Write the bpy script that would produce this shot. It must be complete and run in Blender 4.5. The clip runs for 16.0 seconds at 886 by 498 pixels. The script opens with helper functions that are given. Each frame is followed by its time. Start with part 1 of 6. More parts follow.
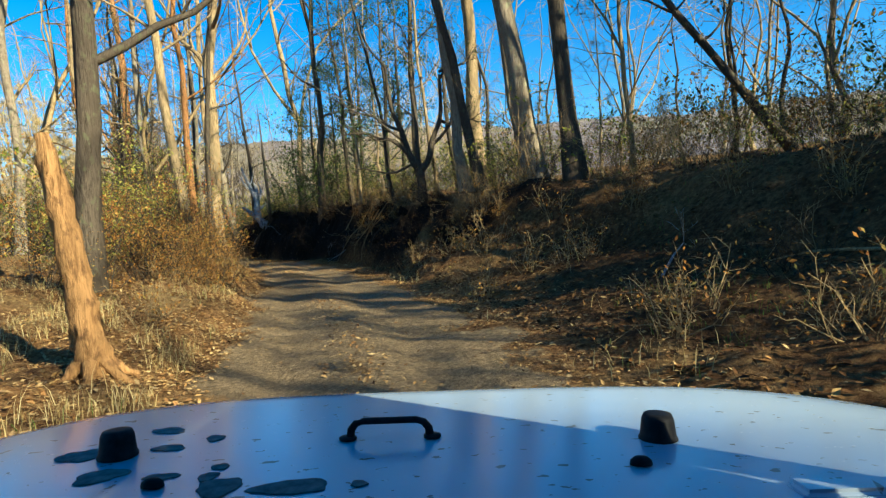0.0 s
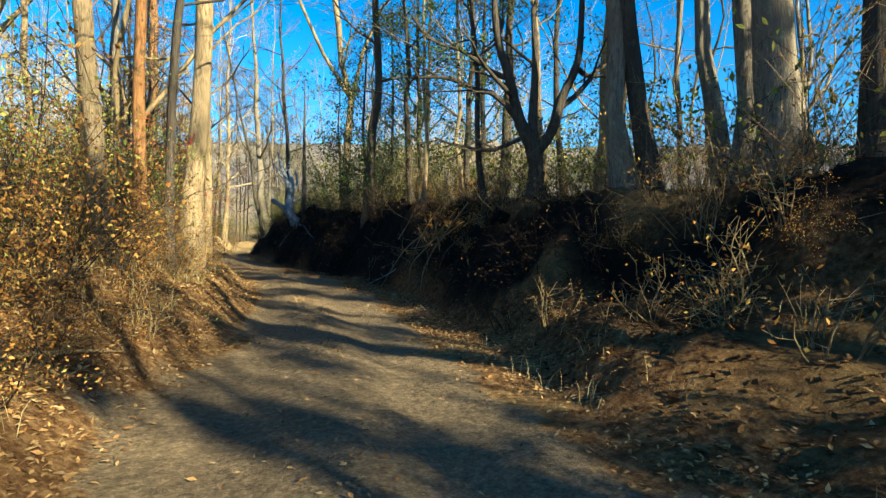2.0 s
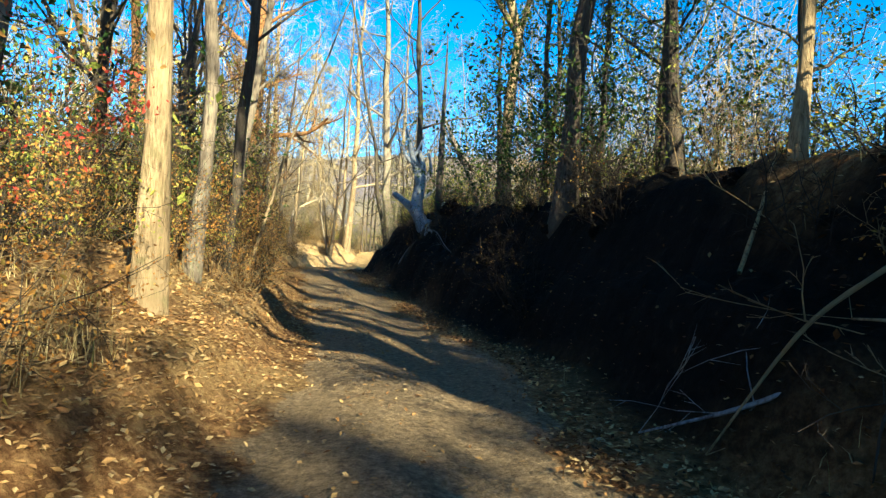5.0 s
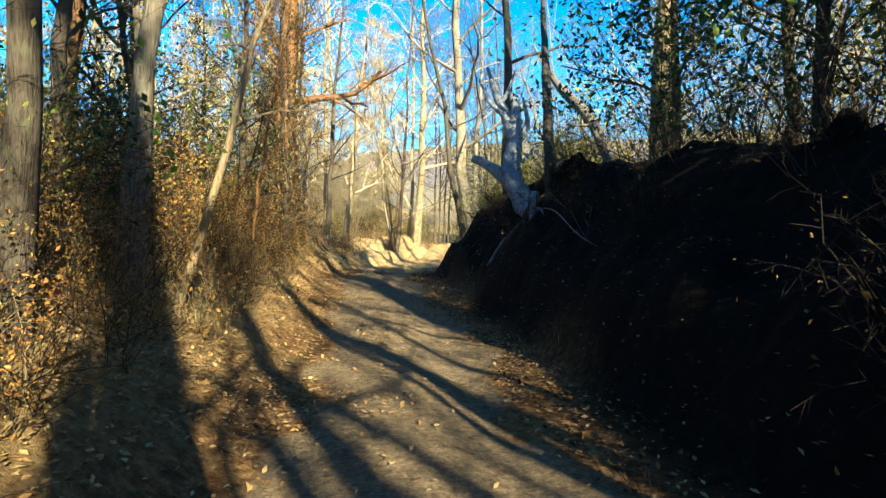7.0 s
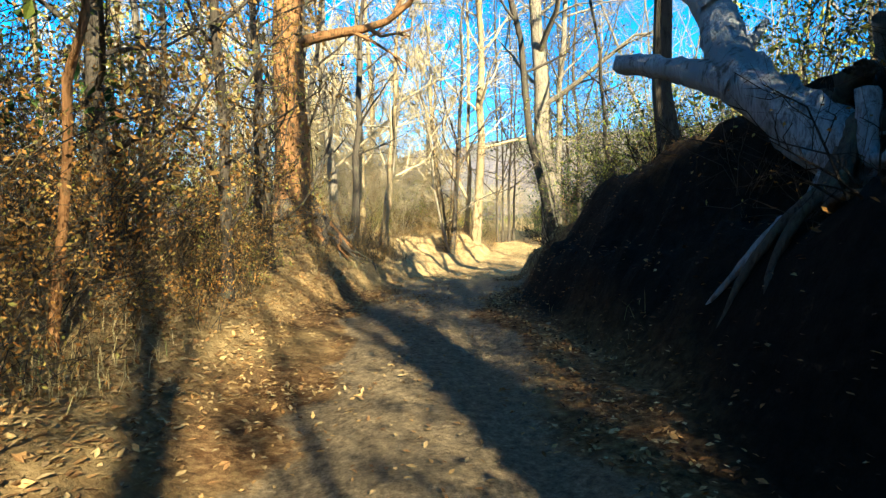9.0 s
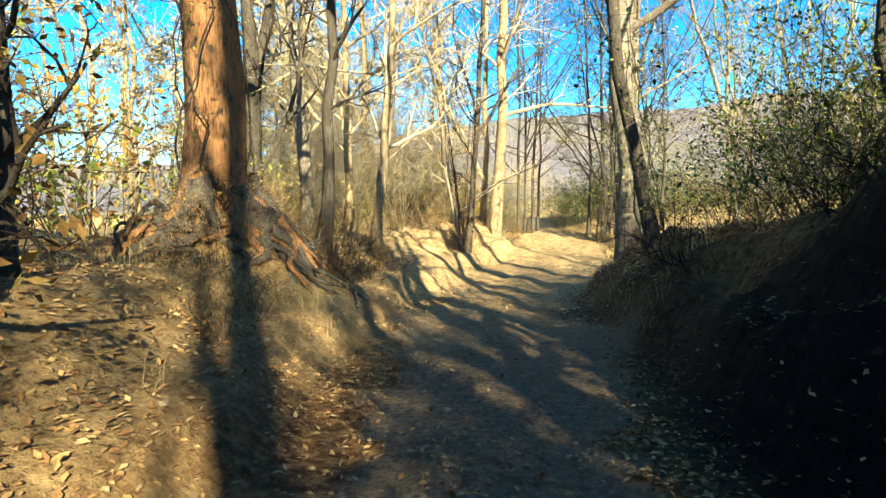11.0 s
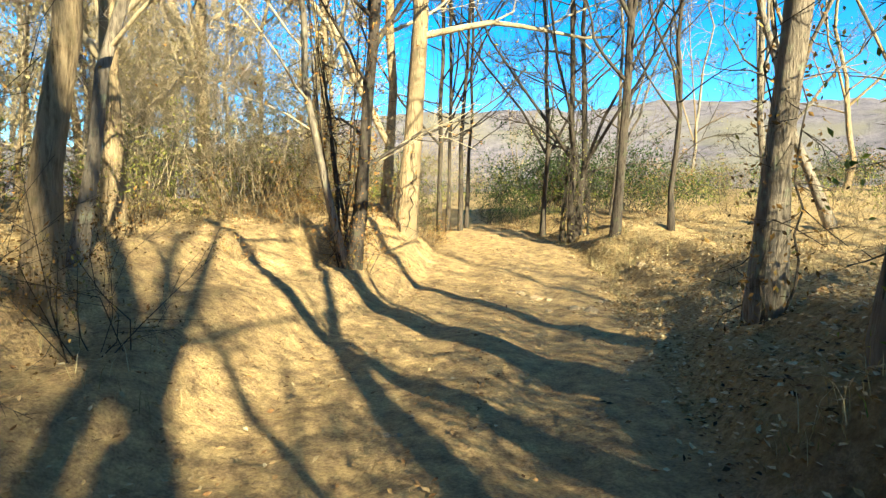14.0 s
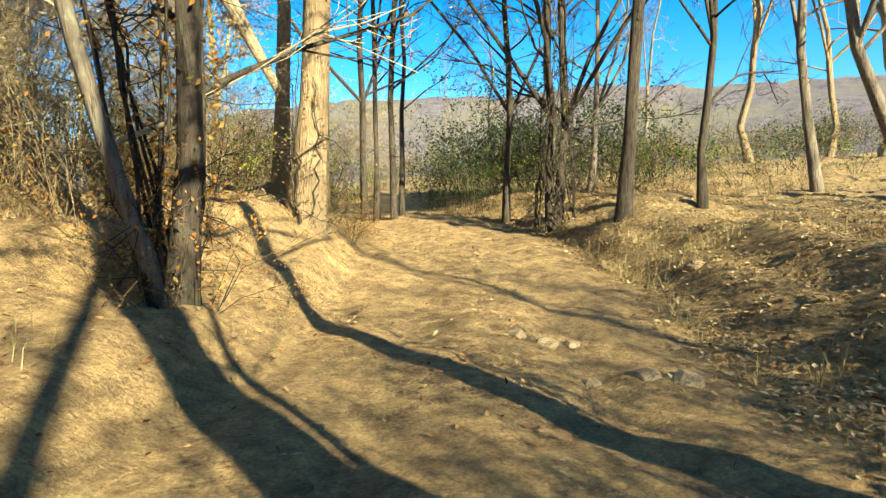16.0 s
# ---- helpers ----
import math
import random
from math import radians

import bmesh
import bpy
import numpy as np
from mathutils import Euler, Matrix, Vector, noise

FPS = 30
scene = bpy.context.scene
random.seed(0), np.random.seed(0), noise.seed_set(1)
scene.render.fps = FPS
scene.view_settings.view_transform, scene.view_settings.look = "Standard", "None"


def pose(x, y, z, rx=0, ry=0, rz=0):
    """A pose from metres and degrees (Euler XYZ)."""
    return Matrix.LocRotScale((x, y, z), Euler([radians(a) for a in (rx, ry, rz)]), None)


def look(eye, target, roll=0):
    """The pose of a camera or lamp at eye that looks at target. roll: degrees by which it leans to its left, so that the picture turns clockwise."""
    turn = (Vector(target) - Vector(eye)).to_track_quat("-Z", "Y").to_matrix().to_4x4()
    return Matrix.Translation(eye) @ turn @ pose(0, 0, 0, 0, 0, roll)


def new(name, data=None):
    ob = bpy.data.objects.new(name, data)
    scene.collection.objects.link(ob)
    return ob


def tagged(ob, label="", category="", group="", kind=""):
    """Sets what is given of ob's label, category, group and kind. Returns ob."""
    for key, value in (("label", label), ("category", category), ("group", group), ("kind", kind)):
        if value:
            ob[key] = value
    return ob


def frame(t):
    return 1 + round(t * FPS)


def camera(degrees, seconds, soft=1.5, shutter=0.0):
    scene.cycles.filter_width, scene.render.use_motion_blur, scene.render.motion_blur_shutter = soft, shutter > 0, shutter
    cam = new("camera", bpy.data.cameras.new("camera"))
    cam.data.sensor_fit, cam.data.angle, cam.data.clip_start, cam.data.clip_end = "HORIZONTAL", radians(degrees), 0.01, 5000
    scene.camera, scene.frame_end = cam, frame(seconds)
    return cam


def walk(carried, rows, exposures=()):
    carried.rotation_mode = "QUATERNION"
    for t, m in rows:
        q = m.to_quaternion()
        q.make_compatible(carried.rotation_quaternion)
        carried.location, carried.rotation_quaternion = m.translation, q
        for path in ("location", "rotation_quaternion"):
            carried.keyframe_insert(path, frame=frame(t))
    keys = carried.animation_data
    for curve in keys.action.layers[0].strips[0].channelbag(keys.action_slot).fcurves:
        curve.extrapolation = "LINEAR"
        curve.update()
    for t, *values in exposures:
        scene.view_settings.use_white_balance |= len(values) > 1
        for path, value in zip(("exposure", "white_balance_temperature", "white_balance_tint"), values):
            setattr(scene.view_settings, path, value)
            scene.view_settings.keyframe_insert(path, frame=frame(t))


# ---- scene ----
# camera: t, x, y, z, turn about x, y, z
PATH = [
    (0, -0.000, -0.000, 1.731, 86.612, 4.699, -33.204),
    (0.5, 0.986, 2.120, 1.740, 86.756, 3.597, -32.074),
    (1, 1.904, 4.216, 1.718, 87.226, 1.861, -31.069),
    (1.5, 2.678, 6.141, 1.687, 87.755, 0.724, -30.014),
    (2, 3.438, 8.301, 1.664, 88.183, -0.435, -28.535),
    (2.5, 4.133, 10.396, 1.666, 88.522, -1.225, -26.166),
    (3, 4.748, 12.357, 1.625, 88.948, -2.062, -23.435),
    (3.5, 5.333, 14.326, 1.551, 89.289, -2.800, -20.034),
    (4, 5.819, 16.176, 1.547, 89.336, -2.924, -17.256),
    (4.2, 5.991, 16.902, 1.543, 89.342, -2.884, -16.930),
    (6.3, 7.532, 24.638, 1.556, 88.581, -1.352, -10.570),
    (6.5, 7.667, 25.498, 1.550, 88.283, -0.928, -9.695),
    (7, 7.831, 27.432, 1.511, 88.022, -0.344, -7.905),
    (7.5, 7.970, 29.306, 1.484, 87.821, 0.151, -6.126),
    (8, 8.075, 31.440, 1.471, 87.650, 0.684, -4.500),
    (8.5, 8.171, 33.379, 1.403, 87.796, 1.059, -3.355),
    (9, 8.172, 35.257, 1.378, 87.803, 1.115, -2.713),
    (9.2, 8.165, 36.031, 1.356, 87.694, 1.139, -2.556),
    (11.3, 7.998, 43.008, 1.726, 85.686, 0.685, -2.937),
    (11.5, 8.053, 43.712, 1.709, 85.559, 0.470, -3.437),
    (12, 8.259, 45.507, 1.614, 85.279, 0.386, -4.975),
    (12.5, 8.534, 47.293, 1.499, 85.596, 0.572, -6.655),
    (13, 8.750, 48.971, 1.448, 85.552, -0.597, -8.377),
    (13.5, 9.042, 50.523, 1.406, 85.355, -0.299, -10.013),
    (14, 9.236, 51.909, 1.330, 85.374, -0.405, -12.151),
    (14.5, 9.528, 53.341, 1.250, 85.191, -0.333, -14.128),
    (15, 9.835, 54.630, 1.186, 85.038, -0.041, -15.815),
    (15.5, 10.155, 55.861, 1.095, 84.932, 0.458, -17.378),
    (16, 10.454, 56.994, 1.056, 84.232, 1.245, -18.924),
]
cam = camera(74.97, 16.0, soft=1.35)
walk(cam, [(r[0], pose(*r[1:])) for r in PATH],
     [(0.0, 1.85, 5200, 4), (1.5, 2.0, 5200, 4), (4.0, 2.3, 5200, 4), (9.0, 2.65, 5200, 4), (12.0, 2.65, 5200, 4), (14.0, 2.5, 5200, 4), (16.0, 2.15, 5200, 4)])

# ---- light ----
SUN_AZ, SUN_EL = radians(161.5), radians(25)
world = bpy.data.worlds.new("sky")
scene.world = world
world.use_nodes = True
wn = world.node_tree
sky = wn.nodes.new("ShaderNodeTexSky")
sky.sky_type = "NISHITA"
sky.sun_disc = False
sky.sun_elevation, sky.sun_rotation = SUN_EL, SUN_AZ
sky.air_density, sky.dust_density, sky.ozone_density = 1.0, 0.4, 3.0
rich = wn.nodes.new("ShaderNodeHueSaturation")
rich.inputs["Saturation"].default_value = 1.4
rich.inputs["Hue"].default_value = 0.493
wn.links.new(sky.outputs[0], rich.inputs["Color"])
wn.links.new(rich.outputs[0], wn.nodes["Background"].inputs[0])
wn.nodes["Background"].inputs[1].default_value = 0.053
sun = new("sun", bpy.data.lights.new("sun", "SUN"))
sun.data.energy, sun.data.angle, sun.data.color = 5.0, radians(0.5), (1.0, 0.81, 0.47)
to_sun = Vector((math.sin(SUN_AZ) * math.cos(SUN_EL), math.cos(SUN_AZ) * math.cos(SUN_EL), math.sin(SUN_EL)))
sun.matrix_world = look(to_sun * 100, (0, 0, 0))

# ---- materials ----


def mat(name, rough=0.9):
    m = bpy.data.materials.new(name)
    m.use_nodes = True
    n = m.node_tree
    b = n.nodes["Principled BSDF"]
    b.inputs["Roughness"].default_value = rough
    b.inputs["Specular IOR Level"].default_value = 0.06
    return m, n, b


def node(n, kind, **values):
    x = n.nodes.new(kind)
    for k, v in values.items():
        x.inputs[k].default_value = v
    return x


def coords(n, scale=(1, 1, 1), generated="Object"):
    tc = n.nodes.new("ShaderNodeTexCoord")
    mp = n.nodes.new("ShaderNodeMapping")
    mp.inputs["Scale"].default_value = scale
    n.links.new(tc.outputs[generated], mp.inputs[0])
    return mp.outputs[0]


def noise_tex(n, vec, scale, detail=6.0, rough=0.6):
    t = node(n, "ShaderNodeTexNoise", Scale=scale, Detail=detail, Roughness=rough)
    n.links.new(vec, t.inputs["Vector"])
    return t.outputs["Fac"]


def ramp(n, fac, stops):
    r = n.nodes.new("ShaderNodeValToRGB")
    e = r.color_ramp.elements
    while len(e) < len(stops):
        e.new(0.5)
    for q, (p, c) in zip(e, stops):
        q.position, q.color = p, (*c, 1)
    n.links.new(fac, r.inputs[0])
    return r.outputs[0]


def mix(n, fac, a, b, mode="MIX"):
    x = n.nodes.new("ShaderNodeMix")
    x.data_type, x.blend_type = "RGBA", mode
    for sock, v in ((x.inputs[0], fac), (x.inputs[6], a), (x.inputs[7], b)):
        if isinstance(v, (int, float)):
            sock.default_value = v
        elif isinstance(v, tuple):
            sock.default_value = (*v, 1)
        else:
            n.links.new(v, sock)
    return x.outputs[2]


def bump(n, b, height, strength, distance):
    x = node(n, "ShaderNodeBump", Strength=strength, Distance=distance)
    n.links.new(height, x.inputs["Height"])
    n.links.new(x.outputs[0], b.inputs["Normal"])


def bark(name, dark, light, lichen=None, scale=1.0):
    m, n, b = mat(name, 0.92)
    v = coords(n, (9 * scale, 9 * scale, 1.6 * scale))
    grain = noise_tex(n, v, 2.2, 8, 0.7)
    furrow = noise_tex(n, coords(n, (30 * scale, 30 * scale, 3.2 * scale)), 1.6, 5, 0.6)
    both = n.nodes.new("ShaderNodeMath")
    both.operation = "MULTIPLY_ADD"
    n.links.new(furrow, both.inputs[0])
    both.inputs[1].default_value = 0.7
    n.links.new(grain, both.inputs[2])
    col = ramp(n, both.outputs[0], [(0.62, dark), (0.92, light)])
    big = noise_tex(n, coords(n, (1, 1, 0.5)), 1.4, 3)
    col = mix(n, ramp(n, big, [(0.42, (0, 0, 0)), (0.62, (1, 1, 1))]), col, tuple(c * 0.62 for c in light))
    if lichen:
        spots = noise_tex(n, coords(n, (3, 3, 1.8)), 2.6, 5)
        col = mix(n, ramp(n, spots, [(0.55, (0, 0, 0)), (0.66, (1, 1, 1))]), col, lichen)
    n.links.new(col, b.inputs["Base Color"])
    bump(n, b, both.outputs[0], 1.0, 0.05)
    return m


BARK_GREY = bark("bark_grey", (0.055, 0.042, 0.030), (0.27, 0.215, 0.15), (0.25, 0.24, 0.15))
BARK_DARK = bark("bark_dark", (0.02, 0.016, 0.012), (0.10, 0.078, 0.056), (0.09, 0.085, 0.05))
# near-black copy of bark_dark, for brambles on the darkened bank
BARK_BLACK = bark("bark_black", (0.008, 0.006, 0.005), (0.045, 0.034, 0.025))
TWIG_PALE = bark("twig_pale", (0.26, 0.19, 0.10), (0.55, 0.43, 0.25))
BARK_LIGHT = bark("bark_light", (0.06, 0.040, 0.02), (0.37, 0.265, 0.14), (0.22, 0.175, 0.085))
BARK_ORANGE = bark("bark_orange", (0.03, 0.016, 0.008), (0.34, 0.165, 0.06), (0.075, 0.058, 0.03))
DEAD_WOOD = bark("dead_wood", (0.05, 0.05, 0.05), (0.36, 0.36, 0.35), (0.10, 0.09, 0.08), 1.3)
STUMP_WOOD = bark("stump_wood", (0.07, 0.033, 0.012), (0.38, 0.21, 0.08), (0.13, 0.07, 0.03), 0.7)


def leaf_mat(name, stops, rough=0.7, through_light=0.25):
    m, n, b = mat(name, rough)
    g = n.nodes.new("ShaderNodeNewGeometry")
    col = ramp(n, g.outputs["Random Per Island"], stops)
    vein = noise_tex(n, coords(n), 60, 3)
    col = mix(n, ramp(n, vein, [(0.35, (0.7, 0.7, 0.7)), (0.65, (1.1, 1.1, 1.1))]), (0, 0, 0), col)
    n.links.new(col, b.inputs["Base Color"])
    tr = n.nodes.new("ShaderNodeBsdfTranslucent")
    n.links.new(col, tr.inputs[0])
    ms = n.nodes.new("ShaderNodeMixShader")
    ms.inputs[0].default_value = through_light
    n.links.new(b.outputs[0], ms.inputs[1])
    n.links.new(tr.outputs[0], ms.inputs[2])
    n.links.new(ms.outputs[0], n.nodes["Material Output"].inputs[0])
    return m


LEAF_LITTER = leaf_mat("leaf_litter", [(0.0, (0.09, 0.045, 0.018)), (0.3, (0.25, 0.13, 0.045)), (0.6, (0.38, 0.23, 0.08)), (0.85, (0.43, 0.30, 0.13)), (1.0, (0.20, 0.12, 0.055))], 0.75, 0.05)
# darker copy of the litter colours, with the slope's shade put into them
LEAF_SHADE_TINT = leaf_mat("leaf_shade_tint", [(0.0, (0.025, 0.014, 0.007)), (0.4, (0.07, 0.035, 0.014)), (0.75, (0.15, 0.07, 0.022)), (0.93, (0.27, 0.14, 0.045)), (1.0, (0.34, 0.22, 0.08))], 0.7, 0.05)
LEAF_BROWN = leaf_mat("leaf_brown", [(0.0, (0.04, 0.025, 0.008)), (0.5, (0.20, 0.11, 0.03)), (0.8, (0.38, 0.22, 0.06)), (1.0, (0.20, 0.20, 0.04))])
LEAF_STRAW = leaf_mat("leaf_straw", [(0.0, (0.30, 0.22, 0.08)), (0.5, (0.50, 0.40, 0.16)), (1.0, (0.58, 0.48, 0.22))], 0.7, 0.35)
LEAF_TAN = leaf_mat("leaf_tan", [(0.0, (0.14, 0.08, 0.03)), (0.35, (0.40, 0.26, 0.105)), (0.7, (0.56, 0.41, 0.19)), (1.0, (0.64, 0.51, 0.28))], 0.75, 0.05)
LEAF_EVERGREEN = leaf_mat("leaf_evergreen", [(0.0, (0.02, 0.04, 0.012)), (0.5, (0.05, 0.085, 0.02)), (1.0, (0.12, 0.15, 0.03))], 0.5)
LEAF_OLIVE = leaf_mat("leaf_olive", [(0.0, (0.09, 0.11, 0.015)), (0.5, (0.24, 0.25, 0.04)), (1.0, (0.42, 0.36, 0.07))])
LEAF_RUST = leaf_mat("leaf_rust", [(0.0, (0.16, 0.07, 0.018)), (0.4, (0.36, 0.16, 0.03)), (0.75, (0.48, 0.26, 0.06)), (1.0, (0.30, 0.26, 0.06))])
LEAF_RED = leaf_mat("leaf_red", [(0.0, (0.25, 0.03, 0.02)), (0.6, (0.45, 0.07, 0.04)), (1.0, (0.5, 0.16, 0.05))])
GRASS = leaf_mat("dry_grass", [(0.0, (0.22, 0.16, 0.06)), (0.6, (0.46, 0.35, 0.15)), (0.9, (0.55, 0.44, 0.22)), (1.0, (0.16, 0.20, 0.05))])
GRASS_GREEN = leaf_mat("green_grass", [(0.0, (0.05, 0.10, 0.02)), (1.0, (0.16, 0.22, 0.04))])
TWIG = bark("twig_bark", (0.10, 0.065, 0.03), (0.38, 0.27, 0.13))

# ---- ground ----
ROAD = [(-17.0, -30.0, 0.35), (-8.5, -14.0, 0.3), (-3.2, -5.0, 0.25)]
ROAD += [(r[1], r[2], r[3] - 1.5) for r in PATH if r[0] in (0.0, 1.0, 2.0, 3.0, 4.0, 6.5, 7.5, 8.5, 9.2, 11.5, 12.5, 13.5, 14.5, 15.5)]
ROAD += [(11.9, 60.4, -0.42), (13.2, 63.6, -0.3), (14.2, 67.0, 0.05), (14.4, 71.0, 0.35), (13.2, 78.0, 0.5), (9.5, 90.0, 0.6), (4.0, 110.0, 0.8)]
RA = np.array(ROAD)
tt = np.concatenate([[0], np.cumsum(np.hypot(*np.diff(RA[:, :2], axis=0).T))])
fine = np.linspace(0, tt[-1], 420)
RX, RY, RZ = (np.interp(fine, tt, RA[:, k]) for k in range(3))
for _ in range(10):
    for q in (RX, RY, RZ):
        q[1:-1] = (q[:-2] + 2 * q[1:-1] + q[2:]) / 4

# banks, by the y of the road beside them: y, foot, middle, its height, crest, its height
BANK_R = np.array([
    (-30, 2.2, 6.0, 0.4, 9.5, 1.6), (0, 2.1, 6.0, 0.45, 9.0, 2.0), (8, 2.1, 5.5, 0.5, 8.2, 2.1), (12, 2.1, 4.2, 0.55, 6.6, 2.2),
    (16, 2.4, 3.4, 0.7, 5.1, 2.2), (20, 2.65, 3.3, 0.9, 4.3, 2.3), (25, 2.3, 3.0, 1.1, 4.1, 2.5), (30, 2.0, 2.8, 1.25, 4.0, 2.5),
    (35, 1.9, 2.7, 1.35, 3.9, 2.55), (38.5, 1.9, 2.6, 1.5, 3.7, 2.75), (40.5, 1.9, 2.6, 1.3, 3.7, 2.6), (43.0, 1.9, 2.6, 0.9, 3.6, 1.9), (46, 1.9, 2.6, 0.85, 3.6, 1.85), (51, 1.65, 2.3, 0.8, 2.95, 1.45),
    (55, 1.7, 2.35, 0.75, 3.0, 1.3), (57.5, 1.85, 2.5, 0.5, 3.15, 1.0), (59.5, 2.3, 3.2, 0.38, 4.2, 0.78), (62, 2.4, 3.2, 0.3, 4.2, 0.8), (66, 2.1, 2.7, 0.35, 3.6, 0.7), (75, 2, 3, 0.2, 4, 0.5), (110, 2, 3, 0.2, 4, 0.5)])
BANK_L = np.array([
    (-30, 1.8, 2.6, 0.1, 3.5, 0.2), (0, 1.8, 2.6, 0.12, 3.5, 0.2), (6, 1.8, 2.5, 0.2, 3.2, 0.3), (12, 1.6, 2.3, 0.38, 3.0, 0.65),
    (16, 1.4, 2.2, 0.55, 3.0, 1.0), (20, 1.15, 2.1, 0.65, 3.0, 1.2), (25, 1.2, 2.1, 0.65, 3.1, 1.25), (30, 1.15, 2.1, 0.6, 3.1, 1.25),
    (36, 1.1, 2.0, 0.5, 3.1, 1.2), (42, 1.15, 2.0, 0.5, 3.1, 1.15), (48, 1.5, 2.2, 0.5, 3.2, 1.1), (53, 1.6, 2.4, 0.5, 3.8, 1.2),
    (57, 1.8, 3.0, 0.6, 4.4, 1.1), (61, 1.8, 2.8, 0.6, 4.6, 1.2), (65, 1.7, 2.2, 0.45, 3.2, 1.0), (70, 1.6, 2.2, 0.4, 3.2, 0.9), (80, 1.6, 2.4, 0.2, 3.4, 0.6), (110, 1.6, 2.4, 0.2, 3.4, 0.5)])


def value_noise(x, y, scale, seed):
    """Smooth lattice noise, -1 to 1."""
    x, y = np.asarray(x) * scale, np.asarray(y) * scale
    i, j = np.floor(x).astype(int), np.floor(y).astype(int)
    u, v = x - i, y - j
    u, v = u * u * (3 - 2 * u), v * v * (3 - 2 * v)

    def h(a, b):
        q = (a * 374761393 + b * 668265263 + seed * 974711) & 0x7FFFFFFF
        q = ((q ^ (q >> 13)) * 1274126177) & 0x7FFFFFFF
        return ((q ^ (q >> 16)) & 0xFFFF) / 32767.5 - 1
    return (h(i, j) * (1 - u) + h(i + 1, j) * u) * (1 - v) + (h(i, j + 1) * (1 - u) + h(i + 1, j + 1) * u) * v


def road_at(x, y):
    """For arrays: y of the nearest point of the road, its height, and the distance from it, to the right positive."""
    x, y = np.atleast_1d(x).astype(float), np.atleast_1d(y).astype(float)
    yc, zc, dd = np.empty_like(x), np.empty_like(x), np.empty_like(x)
    tx, ty = np.gradient(RX), np.gradient(RY)
    tl = np.hypot(tx, ty)
    for a in range(0, len(x), 20000):
        s = slice(a, a + 20000)
        k = np.argmin((x[s, None] - RX) ** 2 + (y[s, None] - RY) ** 2, 1)
        ox, oy = x[s] - RX[k], y[s] - RY[k]
        along = (ox * tx[k] + oy * ty[k]) / tl[k]
        side = (ox * ty[k] - oy * tx[k]) / tl[k]
        far = np.hypot(ox, oy)
        yc[s] = RY[k] + np.clip(along, -1, 1) * ty[k] / tl[k]
        zc[s] = RZ[k]
        dd[s] = np.where(np.abs(along) > 1.0, np.sign(side) * far, side)
    return yc, zc, dd


def smooth(t):
    t = np.clip(t, 0, 1)
    return t * t * (3 - 2 * t)


def ground(x, y):
    """Height of the ground at arrays of places, and the share of bare track there."""
    x, y = np.atleast_1d(x).astype(float), np.atleast_1d(y).astype(float)
    yc, zc, d = road_at(x, y)
    wob = np.where(y > 52, 0.2, 0.35) * value_noise(x, y, 0.35, 3)
    z = np.zeros_like(x)
    for side, tab, rise in ((1, BANK_R, 1.4), (-1, BANK_L, 0.3)):
        foot, mid, hm, crest, hc = (np.interp(yc, tab[:, 0], tab[:, k]) for k in range(1, 6))
        a = side * d + wob
        zz = hm * smooth((a - foot) / (mid - foot)) + (hc - hm) * smooth((a - mid) / (crest - mid))
        zz += rise * smooth((a - crest) / 22)
        if side > 0:
            cut = smooth((a - foot) / 0.5) * smooth((crest + 0.8 - a) / 0.8) * smooth((yc - 9) / 5) * smooth((55 - yc) / 4)
            zz += cut * (0.17 * value_noise(x, y, 1.3, 13) + 0.11 * value_noise(x, y, 3.1, 14) + 0.05 * value_noise(x, y, 7.0, 15))
        z += np.where(side * d > 0, zz, 0)
    z += 0.85 * np.exp(-(((x - 4.5) / 1.25) ** 2 + ((y - 51.9) / 1.5) ** 2) ** 1.5)
    off = np.clip((np.abs(d) - 1.5) / 1.5, 0, 1)
    z += off * (0.16 * value_noise(x, y, 0.7, 5) + 0.09 * value_noise(x, y, 2.1, 7)) + off * 0.035 * value_noise(x, y, 5.0, 9)
    near = np.clip(1 - np.abs(d) / 4, 0, 1)
    z += smooth((y - 50) / 5) * smooth((80 - y) / 6) * (0.035 * value_noise(x, y, 1.7, 16) + 0.022 * value_noise(x, y, 3.6, 17))
    z -= 0.07 * np.exp(-((np.abs(d) - 0.79) / 0.26) ** 2) * near
    z += 0.03 * np.exp(-(d / 0.35) ** 2) + 0.012 * value_noise(x, y, 3.0, 11) * near
    far = np.hypot(x - 9, y - 40)
    fade = np.clip((far - 70) / 80, 0, 1)
    z = (z + zc) * (1 - fade) + fade * 1.0
    half = np.where(d < 0, np.interp(yc, [8, 14, 19, 24, 30, 45, 50], [1.7, 1.6, 1.15, 1.3, 1.0, 1.05, 1.6]), np.interp(yc, [22, 28, 46, 50], [1.9, 1.5, 1.45, 1.9]))
    bare = smooth((half + np.interp(half, [1, 1.6], [0.25, 0.5]) * value_noise(x, y, 0.6, 21) + 0.25 * value_noise(x, y, 2.2, 22) - np.abs(d)) / 0.6)
    mid_strip = np.exp(-(d / 0.33) ** 2) * (0.35 + 0.35 * value_noise(x, y, 0.9, 23))
    bare = bare * (1 - np.clip(mid_strip, 0, 1))
    bare = np.maximum(bare, smooth((y - 52) / 6) * smooth((5.2 - np.abs(d + 1.2) + value_noise(x, y, 0.7, 24)) / 2) * smooth((78 - y) / 8) * np.where(d > 1.8, 0.0, 0.9))
    return z, bare


